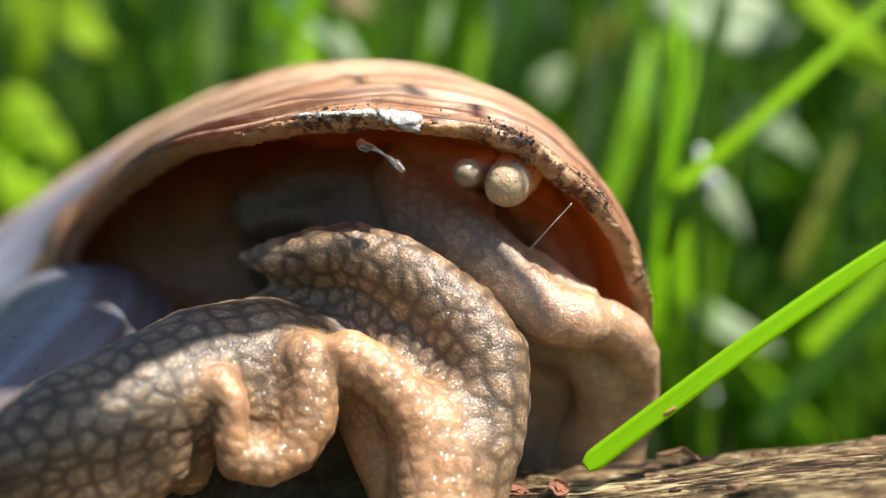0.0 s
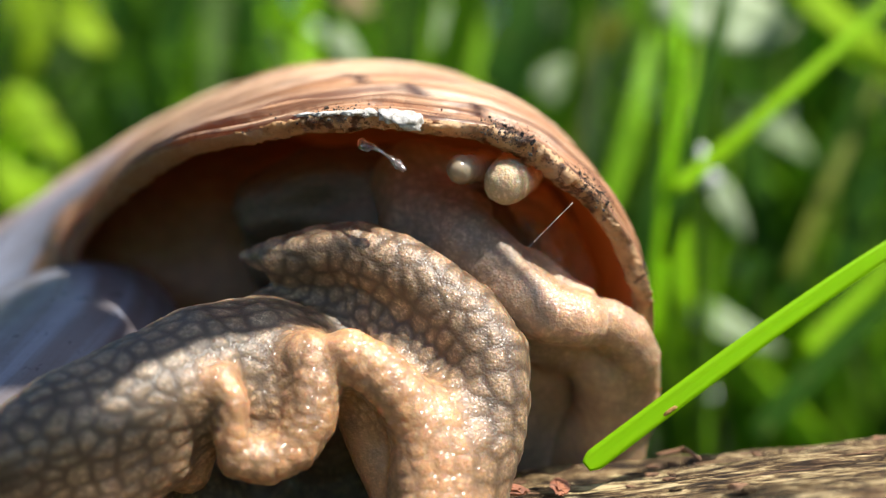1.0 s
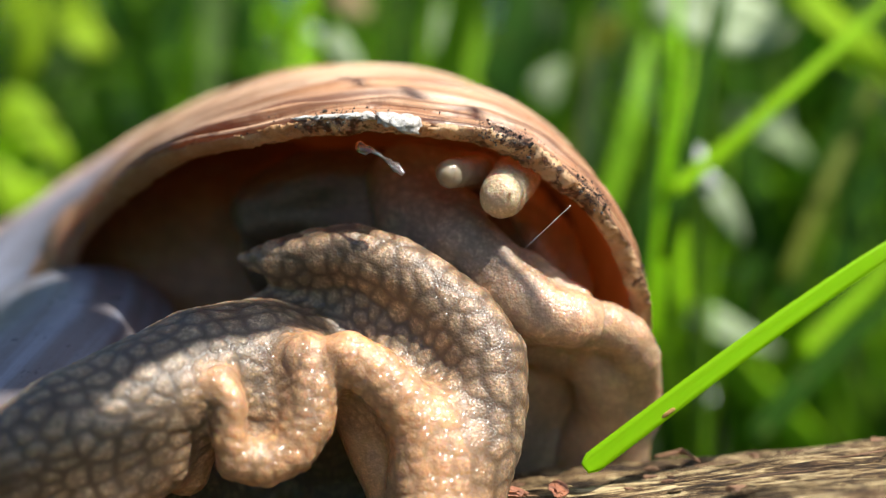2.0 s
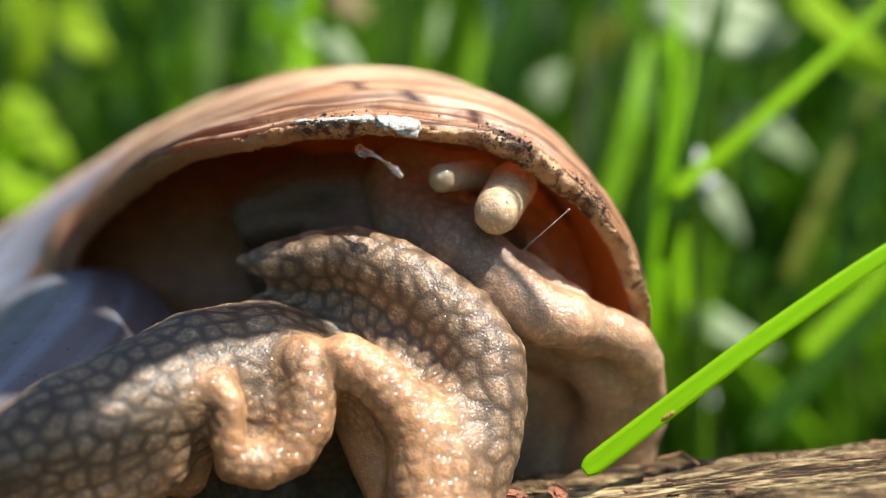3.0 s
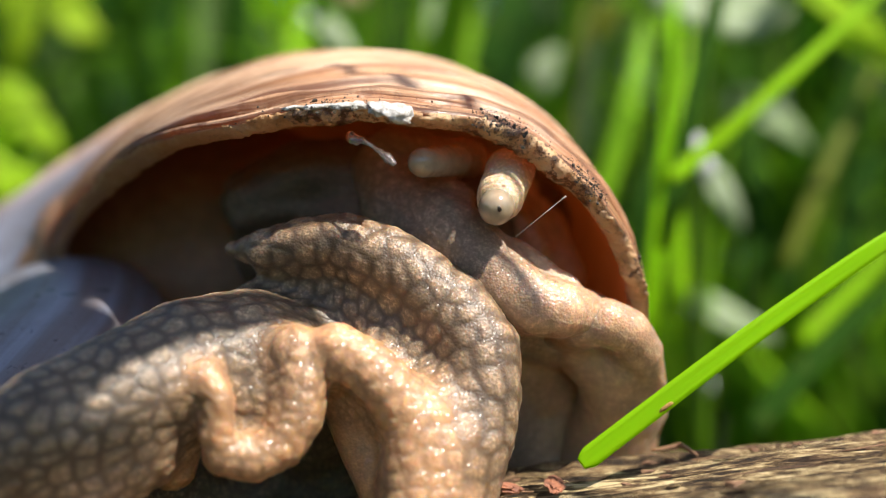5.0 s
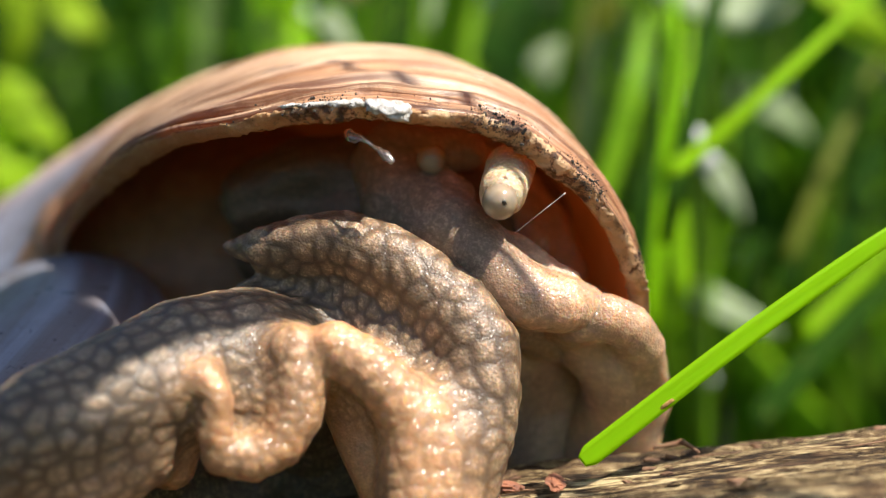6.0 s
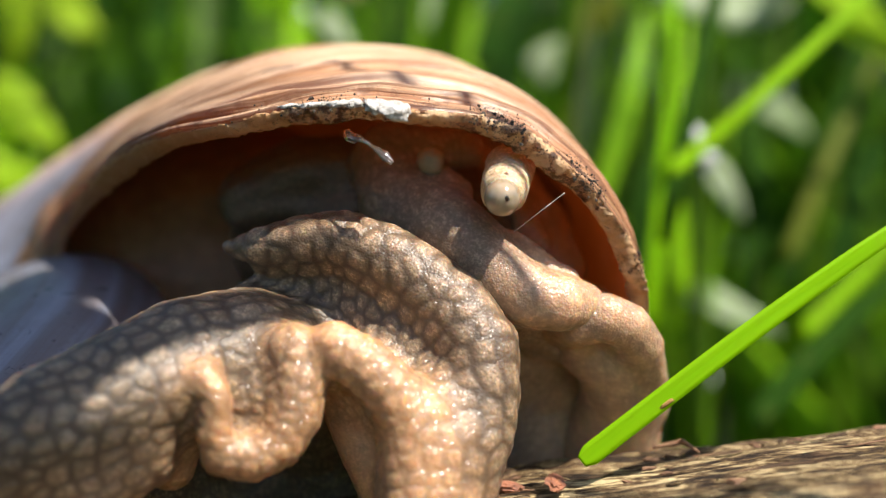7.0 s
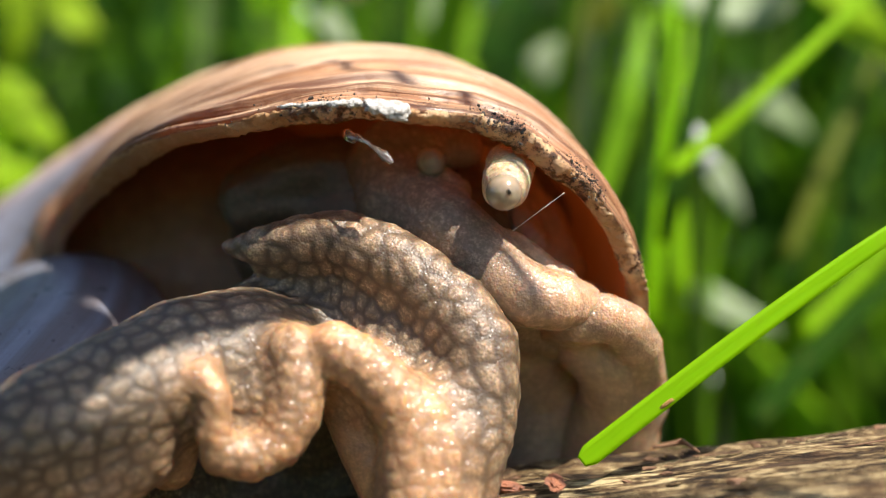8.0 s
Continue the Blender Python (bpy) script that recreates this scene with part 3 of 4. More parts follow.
# stretches of the rim that are caked with soil
SOILED = ((-0.56, -0.28, 300), (-0.05, 0.26, 600), (0.34, 0.60, 420), (0.84, 0.93, 90), (-1.3, 1.2, 260))


def build_shell():
    nt, npn = 420, 110
    th = np.concatenate([np.linspace(0, 1.2, 170), np.linspace(1.2, 21, nt - 169)[1:]])
    ph = np.linspace(-np.pi, np.pi, npn, endpoint=False)
    T, F = np.meshgrid(th, ph, indexing="ij")
    arc = T * 36.0
    rid = 0.16 * np.sin(arc * 2.3 + 1.5 * np.sin(arc * 0.31)) + 0.10 * np.sin(arc * 5.1 + 2 * np.sin(arc * 0.7 + F)) + 0.12 * np.sin(arc * 0.9 + F * 0.6)
    rid += 0.28 * np.exp(-((T - 0.075 - 0.012 * np.sin(F * 4) - 0.006 * np.sin(F * 19)) / 0.012) ** 2) + 0.15 * np.exp(-((T - 0.16 - 0.01 * np.sin(F * 5 + 1)) / 0.012) ** 2)
    rid += 0.22 * (np.sin(T * 88 + 3 * np.sin(T * 9) + 0.8 * np.sin(F * 6)) + 0.6 * np.sin(T * 37 + 1.0)) * np.clip((0.9 - T) * 4, 0, 1) * np.clip((np.cos(F + 1.4) - 0.55) * 3, 0, 1)
    rid *= np.clip(1.4 - 0.10 * T, 0.2, 1)
    T2 = T + lip_wave(F) * np.exp(-T * 4)
    outer = shell_point(T2, F, -rid).reshape(-1, 3)
    faces = grid_faces(nt, npn, True)
    ni = 120
    thi = np.linspace(0.01, 3.6, ni)
    Ti, Fi = np.meshgrid(thi, ph, indexing="ij")
    Ti2 = Ti + lip_wave(Fi) * np.exp(-Ti * 4)
    thick = 0.55 + 0.45 * np.exp(-Ti * 9) + 0.05 * np.sin(Ti * 40 + np.sin(Fi * 3))
    inner = shell_point(Ti2, Fi, thick).reshape(-1, 3)
    k = len(outer)
    fi = [(a + k, d + k, c + k, b + k) for a, b, c, d in grid_faces(ni, npn, True)]
    rim = [(j, k + j, k + (j + 1) % npn, (j + 1) % npn) for j in range(npn)]
    v = np.vstack([outer, inner])
    old = np.clip((T - 2.2) / 1.2, 0, 1) + np.clip((T - 0.72 - 0.04 * np.sin(F * 9)) * 16, 0, 1) * np.clip((np.cos(F + 1.9) - 0.45) * 4, 0, 1)
    old = np.clip(np.concatenate([old.ravel(), 0 * Ti.ravel()]), 0, 1)
    attrs = {
        "age": np.concatenate([arc.ravel(), Ti.ravel() * 36]),
        "lat": np.concatenate([F.ravel() * 14, Fi.ravel() * 14]),
        "old": old,
        "stain": np.concatenate([(np.clip((0.80 - T) * 6, 0, 1) * np.clip((np.cos(F + 1.4) - 0.60) * 4, 0, 1)).ravel(), 0 * Ti.ravel()]),
    }
    me = solid("shell", v, faces + fi + rim, M_SHELL, attrs=attrs, mats=[M_SHELL, M_INNER], face_mats=[0] * len(faces) + [1] * (len(fi) + len(rim)))
    sh = part("shell", me, snail, "orange-brown streaked shell with pale growth lines", HOME)
    # the thickened edge of the mouth
    n = 520
    soil = []
    pr = np.linspace(-1.6, 1.42, n)
    v, m = [], 16
    for i, p0 in enumerate(pr):
        w = 0.62 + 0.16 * math.sin(p0 * 7) * math.sin(p0 * 2.3 + 1) + 0.10 * noise.noise(Vector((p0 * 14, 0, 0)))
        w *= min(1, 0.2 + 3 * min(p0 - pr[0], pr[-1] - p0))
        for k in range(m):
            a = 2 * math.pi * k / m
            soil.append(sum(math.exp(-(((p0 - 0.5 * (lo + hi)) / (0.62 * (hi - lo))) ** 2)) for lo, hi, _ in SOILED[:4]))
            r = 1 + 0.30 * noise.noise(Vector((p0 * 22, math.cos(a), math.sin(a)))) + 0.30 * noise.noise(Vector((p0 * 70, 2 * math.cos(a), 2 * math.sin(a))))
            v.append(shell_point(np.float64(lip_wave(p0) + 0.004 + 0.014 * w * r * math.cos(a)), np.float64(p0), 0.42 + w * r * 0.95 * math.sin(a)))
    me = solid("lip", np.array(v), grid_faces(n, m, True) + [list(range(m)), list(range(len(v) - m, len(v)))[::-1]], M_LIP, attrs={"soil": soil, "stain": np.repeat(np.clip((-0.35 - pr) * 2.0, 0, 1), m)})
    part("lip", me, snail, "cream shell rim soiled with black dirt", HOME)
    return sh


def on_lip(name, ph, th, off, size, material, label, seed, fine=2):
    p = shell_point(np.float64(th), np.float64(ph), off)
    q = shell_point(np.float64(th), np.float64(ph + 0.02), off)
    t = Vector(q - p).normalized()
    out = Vector(p - shell_point(np.float64(th), np.float64(ph), off + 1)).normalized()
    rot = Matrix((t, out.cross(t), out)).transposed().to_4x4()
    v, f = lump(seed, size, 0.6, fine)
    part(name, solid(name, v, f, material), snail, label, HOME @ Matrix.Translation(Vector(p) * MM) @ rot)


build_shell()
CHIPS = ((-0.225, -0.012, 0.0, (0.9, 0.6, 0.55)), (-0.28, -0.006, -0.1, (0.7, 0.42, 0.45)), (-0.38, 0.0, -0.25, (0.8, 0.2, 0.25)), (-0.45, 0.0, -0.3, (0.8, 0.16, 0.2)), (-0.52, 0.005, -0.3, (0.6, 0.12, 0.16)), (-0.34, 0.0, -0.2, (0.5, 0.25, 0.35)))
for i, (ph, th, off, size) in enumerate(CHIPS):
    on_lip("crust_flake", ph, th, off, size, M_CHALK, "white chalky crust flake", i * 3.1, 3)
rnd = random.Random(4)


def build_dirt():
    """Fine soil caked on the rim, past counting."""
    vs, fs = [], []
    shapes = [lump(k * 2.3, (1, 0.8, 0.7), 1.0, 1) for k in range(6)]
    for low, high, count in SOILED:
        for i in range(count):
            ph, th = rnd.triangular(low, high), rnd.gauss(0.012, 0.020)
            size = min(0.25, 0.027 * math.exp(rnd.gauss(0, 0.6)))
            p = shell_point(np.float64(th + lip_wave(ph)), np.float64(ph), rnd.uniform(-0.42, 0.0) + 8 * max(0, -th - 0.01))
            v, f = shapes[i % 6]
            turn = Euler((rnd.uniform(0, 6), rnd.uniform(0, 6), rnd.uniform(0, 6))).to_matrix()
            k = len(vs)
            vs += [tuple(Vector(p) + turn @ Vector(q) * size) for q in v]
            fs += [[k + w for w in g] for g in f]
    tagged(part("dirt", solid("dirt", vs, fs, M_SOIL_BIT, smooth=False), snail, "black soil crumbs caked on the shell rim", HOME), kind="stuff")


build_dirt()

FOOT = [
    # the back of the foot, coming out of the shell towards the viewer
    ([(-20.93, -5.6, 29.70, 2.64), (-18.42, -4.6, 30.88, 3.15), (-15.42, -2.8, 32.09, 3.41), (-12.62, -0.6, 33.33, 3.63), (-9.93, 1.6, 33.90, 3.52), (-6.99, 3, 33.48, 2.96)], 0.8, 0, 1),
    ([(-20.33, -4.8, 28.24, 2.25), (-17.15, -4, 28.39, 2.41), (-14.80, -3, 29.52, 2.19), (-13.51, -2.2, 30.71, 1.40)], 0.9, 0.3, 0.9),
    # frilled margin: a pleat that runs round a hollow pouch
    ([(-14.19, -3.2, 31.27, 1.32), (-12.54, -3.6, 32.60, 1.14), (-11.12, -4.1, 33.22, 0.91), (-10.50, -4.4, 32.26, 0.82), (-10.65, -4.2, 30.54, 0.91), (-10.25, -3.8, 29.43, 1.14), (-8.87, -3.5, 29.10, 1.14), (-7.52, -3.2, 29.69, 1.15), (-6.76, -2.8, 31.22, 1.33), (-6.62, -2.4, 32.91, 1.45), (-6.89, -2, 34.31, 1.40)], 0.9, 0.75, 0.8),
    ([(-9.00, 0.5, 33.69, 2.72), (-8.96, -0.3, 31.81, 2.63), (-9.08, -0.8, 29.94, 2.14)], 1.2, 0.2, 0.95),
    ([(-12.78, -1.4, 30.02, 1.18), (-13.44, -1, 28.49, 1.33)], 0.6, 0.6, 0.5),
    # the second lobe, turning into the broad warty flap
    ([(-4.83, -2.2, 34.50, 1.40), (-3.48, -2.4, 33.70, 1.45), (-2.09, -2.4, 32.36, 1.51), (-0.93, -2.1, 30.82, 1.81), (-0.55, -2.1, 28.95, 2.16), (-0.55, -2.2, 26.93, 2.33)], 0.6, 0.9, 0.7),
    ([(-6.78, -0.6, 33.93, 1.55), (-5.78, -0.5, 33.65, 1.49), (-4.31, -0.2, 33.45, 1.68), (-2.53, 0.2, 31.61, 2.11), (-0.72, 0.3, 30.39, 2.41)], 0.7, 0.8, 0.6),
    ([(-4.73, 0.8, 32.45, 1.52), (-4.06, 0.8, 30.63, 1.52), (-3.02, 0.5, 28.56, 1.63), (-1.92, 0.2, 26.50, 1.80)], 0.7, 1, 0.1),
    # unlit bulk under the folds
    ([(-18.22, 3, 25.68, 2.34), (-12.75, 8, 25.43, 2.66), (-6.48, 13, 24.55, 3.87)], 0.8, 0, 0.5),
    ([(-7.44, 8, 30.07, 2.82), (-5.58, 10, 27.12, 3.74), (-4.90, 10, 23.72, 4.08)], 0.8, 0, 0.4),
    # the flap: its rounded outer edge, and the face that falls back to the furrow
    ([(-11.05, 4.4, 39.46, 0.41), (-9.24, 3.6, 39.53, 1.07), (-6.99, 3, 39.78, 1.44), (-4.77, 2.5, 39.85, 1.64), (-2.59, 2, 39.05, 1.79), (-0.67, 1.6, 37.76, 1.90), (1.04, 1.2, 36.25, 2.13), (2.36, 0.6, 34.22, 2.24), (2.64, 0, 32.08, 2.04), (2.26, -0.5, 29.90, 2.03), (1.48, -0.8, 27.51, 1.96)], 1, 0.14, 1),
    ([(-8.38, 4.4, 38.70, 1.08), (-6.16, 4.4, 37.81, 1.65), (-3.60, 4, 36.40, 2.37), (-1.53, 3.2, 34.40, 2.81), (-0.28, 2.2, 32.31, 2.93), (0.49, 1.2, 29.97, 2.90)], 1.2, 0, 1),
    ([(0.48, -0.6, 30.95, 1.90), (0.83, -1.1, 29.39, 2.13), (0.47, -1.3, 27.06, 2.30)], 1.4, 0.45, 0.95),
    ([(-9.67, 4.5, 36.22, 1.59), (-6.49, 4.5, 35.42, 1.91), (-3.94, 4.4, 33.36, 2.70)], 0.9, 0, 1),
]


# which limb each patch of warts follows
GUIDES = ((0, (0, 1, 8, 9, 13), 1.2, 1.0), (2, (2, 3, 4), 0.8, 1.2), (5, (5, 6, 7), 0.85, 1.2), (10, (10, 11, 12), 1.25, 1.4))


def build_foot():
    v, f, at = skin("foot", FOOT, 0.15, GUIDES)
    return part("foot", solid("foot", v, f, M_FOOT, attrs=at), snail, "grey-beige warty foot folded into wavy frills", HOME)


NECK = [
    # the head end, dark and ribbed, then the neck
    ([(-2.32, 9, 43.73, 1.95), (-0.62, 6.8, 41.73, 2.09), (1.53, 4.8, 40.22, 2.11), (3.40, 3.6, 38.65, 1.95), (4.61, 2.8, 37.17, 1.71)], 0.8, 0.05, 0.4),
    ([(-1.62, 7.5, 41.35, 1.81), (0.52, 6, 39.55, 2.11), (2.75, 5, 37.47, 2.24), (4.35, 5, 35.87, 2.24)], 1, 0, 0.4),
    # its wet folded ridge
    ([(4.54, 2.7, 37.30, 1.71), (5.94, 2.3, 36.44, 1.73), (7.36, 2.3, 36.14, 1.61), (8.72, 3.4, 35.89, 1.32), (9.95, 5, 34.91, 1.15)], 0.8, 0.78, 0.45),
    ([(5.54, 6, 36.14, 2.43), (7.41, 7, 35.11, 2.46), (9.11, 7.5, 34.75, 2.31)], 1, 0.4, 0.4),
    ([(5.98, 10, 33.23, 2.72), (7.60, 13, 30.18, 3.87), (6.98, 14, 25.08, 4.63)], 0.9, 0.75, 0.25),
    ([(2.19, 8, 37.38, 2.32), (3.99, 11, 31.78, 3.44), (4.08, 13, 26.66, 4.22)], 0.8, 0, 0.4),
    ([(5.01, 4.2, 39.33, 0.70), (5.80, 3.8, 38.71, 0.76), (6.54, 3.6, 38.27, 0.69)], 0.4, 0.7, 0.6),
    ([(7.17, 3.6, 37.77, 0.69), (8.05, 3.6, 37.39, 0.63)], 0.4, 0.75, 0.6),
    # orange mantle collar behind it
    ([(3.34, 12, 43.69, 1.57), (5.43, 12, 42.30, 1.81), (6.99, 12, 40.21, 1.81), (8.21, 12, 37.60, 1.67)], 0.8, 0.8, 0.6),
    ([(4.14, 10.5, 42.36, 0.75), (5.83, 10.2, 41.06, 0.82), (6.80, 9.6, 39.19, 0.88)], 0.5, 0.7, 0.6),
    # skin between the tentacles
    ([(-1.65, 9, 45.07, 1.51), (0.53, 8.5, 44.71, 1.34), (2.60, 8.5, 44.71, 1.14)], 0.9, 0.35, 0.5),
    ([(-0.79, 7.4, 43.16, 1.12), (1.01, 6.6, 42.90, 0.98), (2.14, 6, 42.24, 0.78)], 0.6, 0.3, 0.6),
]
FLANK = [
    ([(6.46, 5.4, 35.98, 1.48), (7.75, 3.8, 35.93, 1.51), (9.11, 3.3, 35.87, 1.35), (10.21, 3.8, 35.24, 1.32), (10.98, 4.8, 33.97, 1.24), (11.43, 6.2, 32.37, 1.04), (11.23, 8.6, 30.40, 1.47)], 0.8, 0.7, 0.35),
    ([(8.19, 6.6, 34.42, 1.96), (9.64, 7, 32.98, 2.16), (9.96, 8.6, 30.50, 2.41), (8.98, 11, 27.31, 3.27)], 0.9, 0.85, 0.3),
]


def build_neck():
    v, f, at = skin("neck", NECK, 0.19, ((0, (0, 1, 4, 5, 10, 11), 1.1, 0.8), (2, (2, 3, 6, 7, 8, 9), 0.9, 1.1)))
    return part("neck", solid("neck", v, f, M_NECK, attrs=at), snail, "smoother brownish neck and head", HOME)


def build_flank():
    v, f, at = skin("flank", FLANK, 0.2, ((0, (0, 1), 1.0, 1.2),))
    return part("flank_fold", solid("flank_fold", v, f, M_NECK, attrs=at), snail, "soft peach fold of skin at the side of the neck", HOME)


MANTLE = [
    ([(-10.74, 10.5, 42.6, 2.05), (-7.66, 10.5, 43.8, 2.46), (-4.26, 10.8, 43.81, 2.4), (-1.53, 12, 43.86, 2.78)], 0.8, 0.1, 0.4),
    ([(-11.29, 9.5, 41.39, 0.81), (-8.87, 9, 41.88, 0.67), (-5.85, 9, 41.78, 0.74), (-3.18, 9.5, 42.4, 0.88)], 0.5, 0.1, 0.4),
    ([(-8.59, 13, 40.04, 3.87), (-5.07, 13, 40.74, 4.93), (-0.84, 13, 40.74, 5.28), (4.13, 14, 40.75, 4.27)], 0.9, 0.3, 0.1),
]


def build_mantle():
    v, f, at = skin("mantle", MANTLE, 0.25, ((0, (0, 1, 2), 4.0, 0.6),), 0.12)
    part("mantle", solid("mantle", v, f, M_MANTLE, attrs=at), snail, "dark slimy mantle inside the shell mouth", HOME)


COLLAR = [
    ([(-23.5, 25, 39.6, 4.6), (-19.5, 24, 41, 5.6), (-15, 22, 42, 5.6), (-11, 20, 42.5, 5)], 1.2, 0.3, 0.3),
    ([(-20, 23, 35.5, 5), (-14, 21, 37, 5.5), (-8, 20, 37, 5)], 1.2, 0.2, 0.3),
]


def build_collar():
    v, f, at = skin("mantle_collar", COLLAR, 0.35, ((0, (0, 1), 2.2, 1.4),), 0.15)
    part("mantle_collar", solid("mantle_collar", v, f, M_COLLAR, attrs=at), snail, "brown mantle collar deep in the shell mouth", HOME)


def revolve(profile, around=28, bump=None):
    """A body of revolution about z; profile of (radius, height)."""
    v = []
    for i, (r, z) in enumerate(profile):
        for k in range(around):
            a = 2 * math.pi * k / around
            rr = r * (1 + (bump(i, a, z) if bump else 0))
            v.append((rr * math.cos(a), rr * math.sin(a), z))
    n = len(profile)
    return v, grid_faces(n, around, True) + [list(range(around))[::-1], list(range((n - 1) * around, n * around))]


def build_tentacle(name, radius, length, label, eye, material, folds=1.0):
    """A wrinkled stalk along z with a smooth bulb that slides out of it."""
    prof = []
    for i in range(40):
        u = i / 39
        z = length * u
        r = radius * (1.12 - 0.12 * u)
        cap = (z - (length - radius)) / radius
        if cap > 0:
            r *= math.sqrt(max(0.0, 1 - (0.97 * cap) ** 2)) ** 0.8
        prof.append((max(r, 0.03), z))
    wr = lambda i, a, z: folds * 0.035 * math.sin(z * 13 + 0.8 * math.sin(3 * a)) + 0.06 * noise.noise(Vector((math.cos(a) * 2.2, math.sin(a) * 2.2, z * 2.6)))
    v, f = revolve(prof, 40, wr)
    p = np.array(v)
    c1, c2 = cells(p, 0.34)
    g = np.clip((c2 - c1) / 0.35, 0, 1)
    stalk = part(name, solid(name, v, f, material, attrs={"wart": g, "thin": g * 0}), snail, label)
    rb = radius * 0.80
    prof = [(rb * (0.80 if z < -0.5 else 1.0) * math.sqrt(max(1e-4, 1 - max(0.0, z) ** 2)), rb * z) for z in np.concatenate([np.linspace(-2.0, 0, 12), np.sin(np.linspace(0.08, 1.56, 14))])]
    v, f = revolve(prof, 28)
    bulb = part("bulb", solid("bulb", v, f, M_BULB), stalk, "smooth translucent tip")
    spot = None
    if eye:
        v, f = lump(2.0, (0.13, 0.19, 0.13), 1.0)
        spot = part("eye", solid("eye", v, f, M_EYE), stalk, "tiny black eye spot")
    return stalk, bulb, spot


foot = build_foot()
neck = build_neck()
flank = build_flank()
build_mantle()
build_collar()
tent_r = build_tentacle("tentacle", 1.18, 5.0, "cream wrinkled eye tentacle", True, M_TENT)
tent_l = build_tentacle("tentacle", 0.80, 4.2, "pale translucent eye tentacle", False, M_BULB, 0.2)


def build_slime():
    """A dried shard under the lip, and one thread from lip to neck."""
    c = spline([(-4.54, 0.6, 45.59), (-3.72, 0, 45.37), (-3.1, -0.6, 44.97), (-2.49, -0.8, 44.48), (-1.99, -0.9, 44.15)], 16)
    v = []
    for i, q in enumerate(c):
        w = 0.10 + 0.24 * math.exp(-((i - 1) / 2.5) ** 2) + 0.22 * math.exp(-((i - 12) / 2.4) ** 2) - 0.08 * (i == 15)
        for k in range(8):
            a = k * math.pi / 4
            v.append((q[0] + 0.35 * w * math.sin(a), q[1] + 0.5 * w * math.sin(a + 1), q[2] + w * math.cos(a) * (1 + 0.25 * math.sin(i * 2.1 + k))))
    part("slime_shard", solid("slime_shard", v, grid_faces(16, 8, True) + [list(range(8))[::-1], list(range(120, 128))], M_CLEAR), snail, "glassy shard of dried slime", HOME)
    a, b = Vector((6.88, 0.4, 42.44)), Vector((4.62, 0.9, 39.95))
    n = (b - a).length
    prof = [(0.017 * (1 + 1.4 * math.exp(-((z - 0.33 * n) / 0.12) ** 2) + 1.5 * math.exp(-z / 0.15)), z) for z in np.linspace(0, n, 30)]
    v, f = revolve(prof, 8)
    th = part("slime_thread", solid("slime_thread", v, f, M_THREAD), snail, "thin glistening slime thread")
    return th


thread = build_slime()


# ---------------------------------------------------------------- grass
def grass_blade(path, width, material, label, group="", **kw):
    ob = tagged(new("grass_blade", blade_mesh("grass_blade", path, width, material, **kw)), label, "grass", group)
    if width > 1.2:
        kw["thick"] = 0.3
        part("midrib", blade_mesh("midrib", [(x, y + 0.10, z) for x, y, z in path], 0.1 * width, material, **kw), ob)


LONG = [(7.62, 0.6, 28.33), (8.36, 0.7, 28.89), (11.13, 1, 30.91), (15.81, 1.6, 34.27), (20.62, 2.4, 37.49), (24.9, 3.2, 40.16), (31.23, 5, 43.55), (38.71, 8, 46.67)]
near = tagged(new("grass_blade", blade_mesh("grass_blade", LONG, 1.2, M_BLADE, n=44, seed=1.0, blunt=0.45, fold=0.10)), "bright lime-green grass blade arching up from the wood", "grass")
part("midrib", blade_mesh("midrib", [(x, y + 0.10, z - 0.02) for x, y, z in LONG], 0.12, M_BLADE, n=44, seed=1.0, thick=0.3), near, "fine midrib")
v, f = lump(3.0, (0.5, 0.08, 0.13), 0.8, 3)
part("brown_edge", solid("brown_edge", v, f, plain("withered_edge", (0.42, 0.26, 0.06), (0.25, 0.12, 0.03), 3.0, 0.7, 0.1).m), near, "withered brown nick in the edge", pose(0.01215, 0.00102, 0.03125, 0, -33, 0))

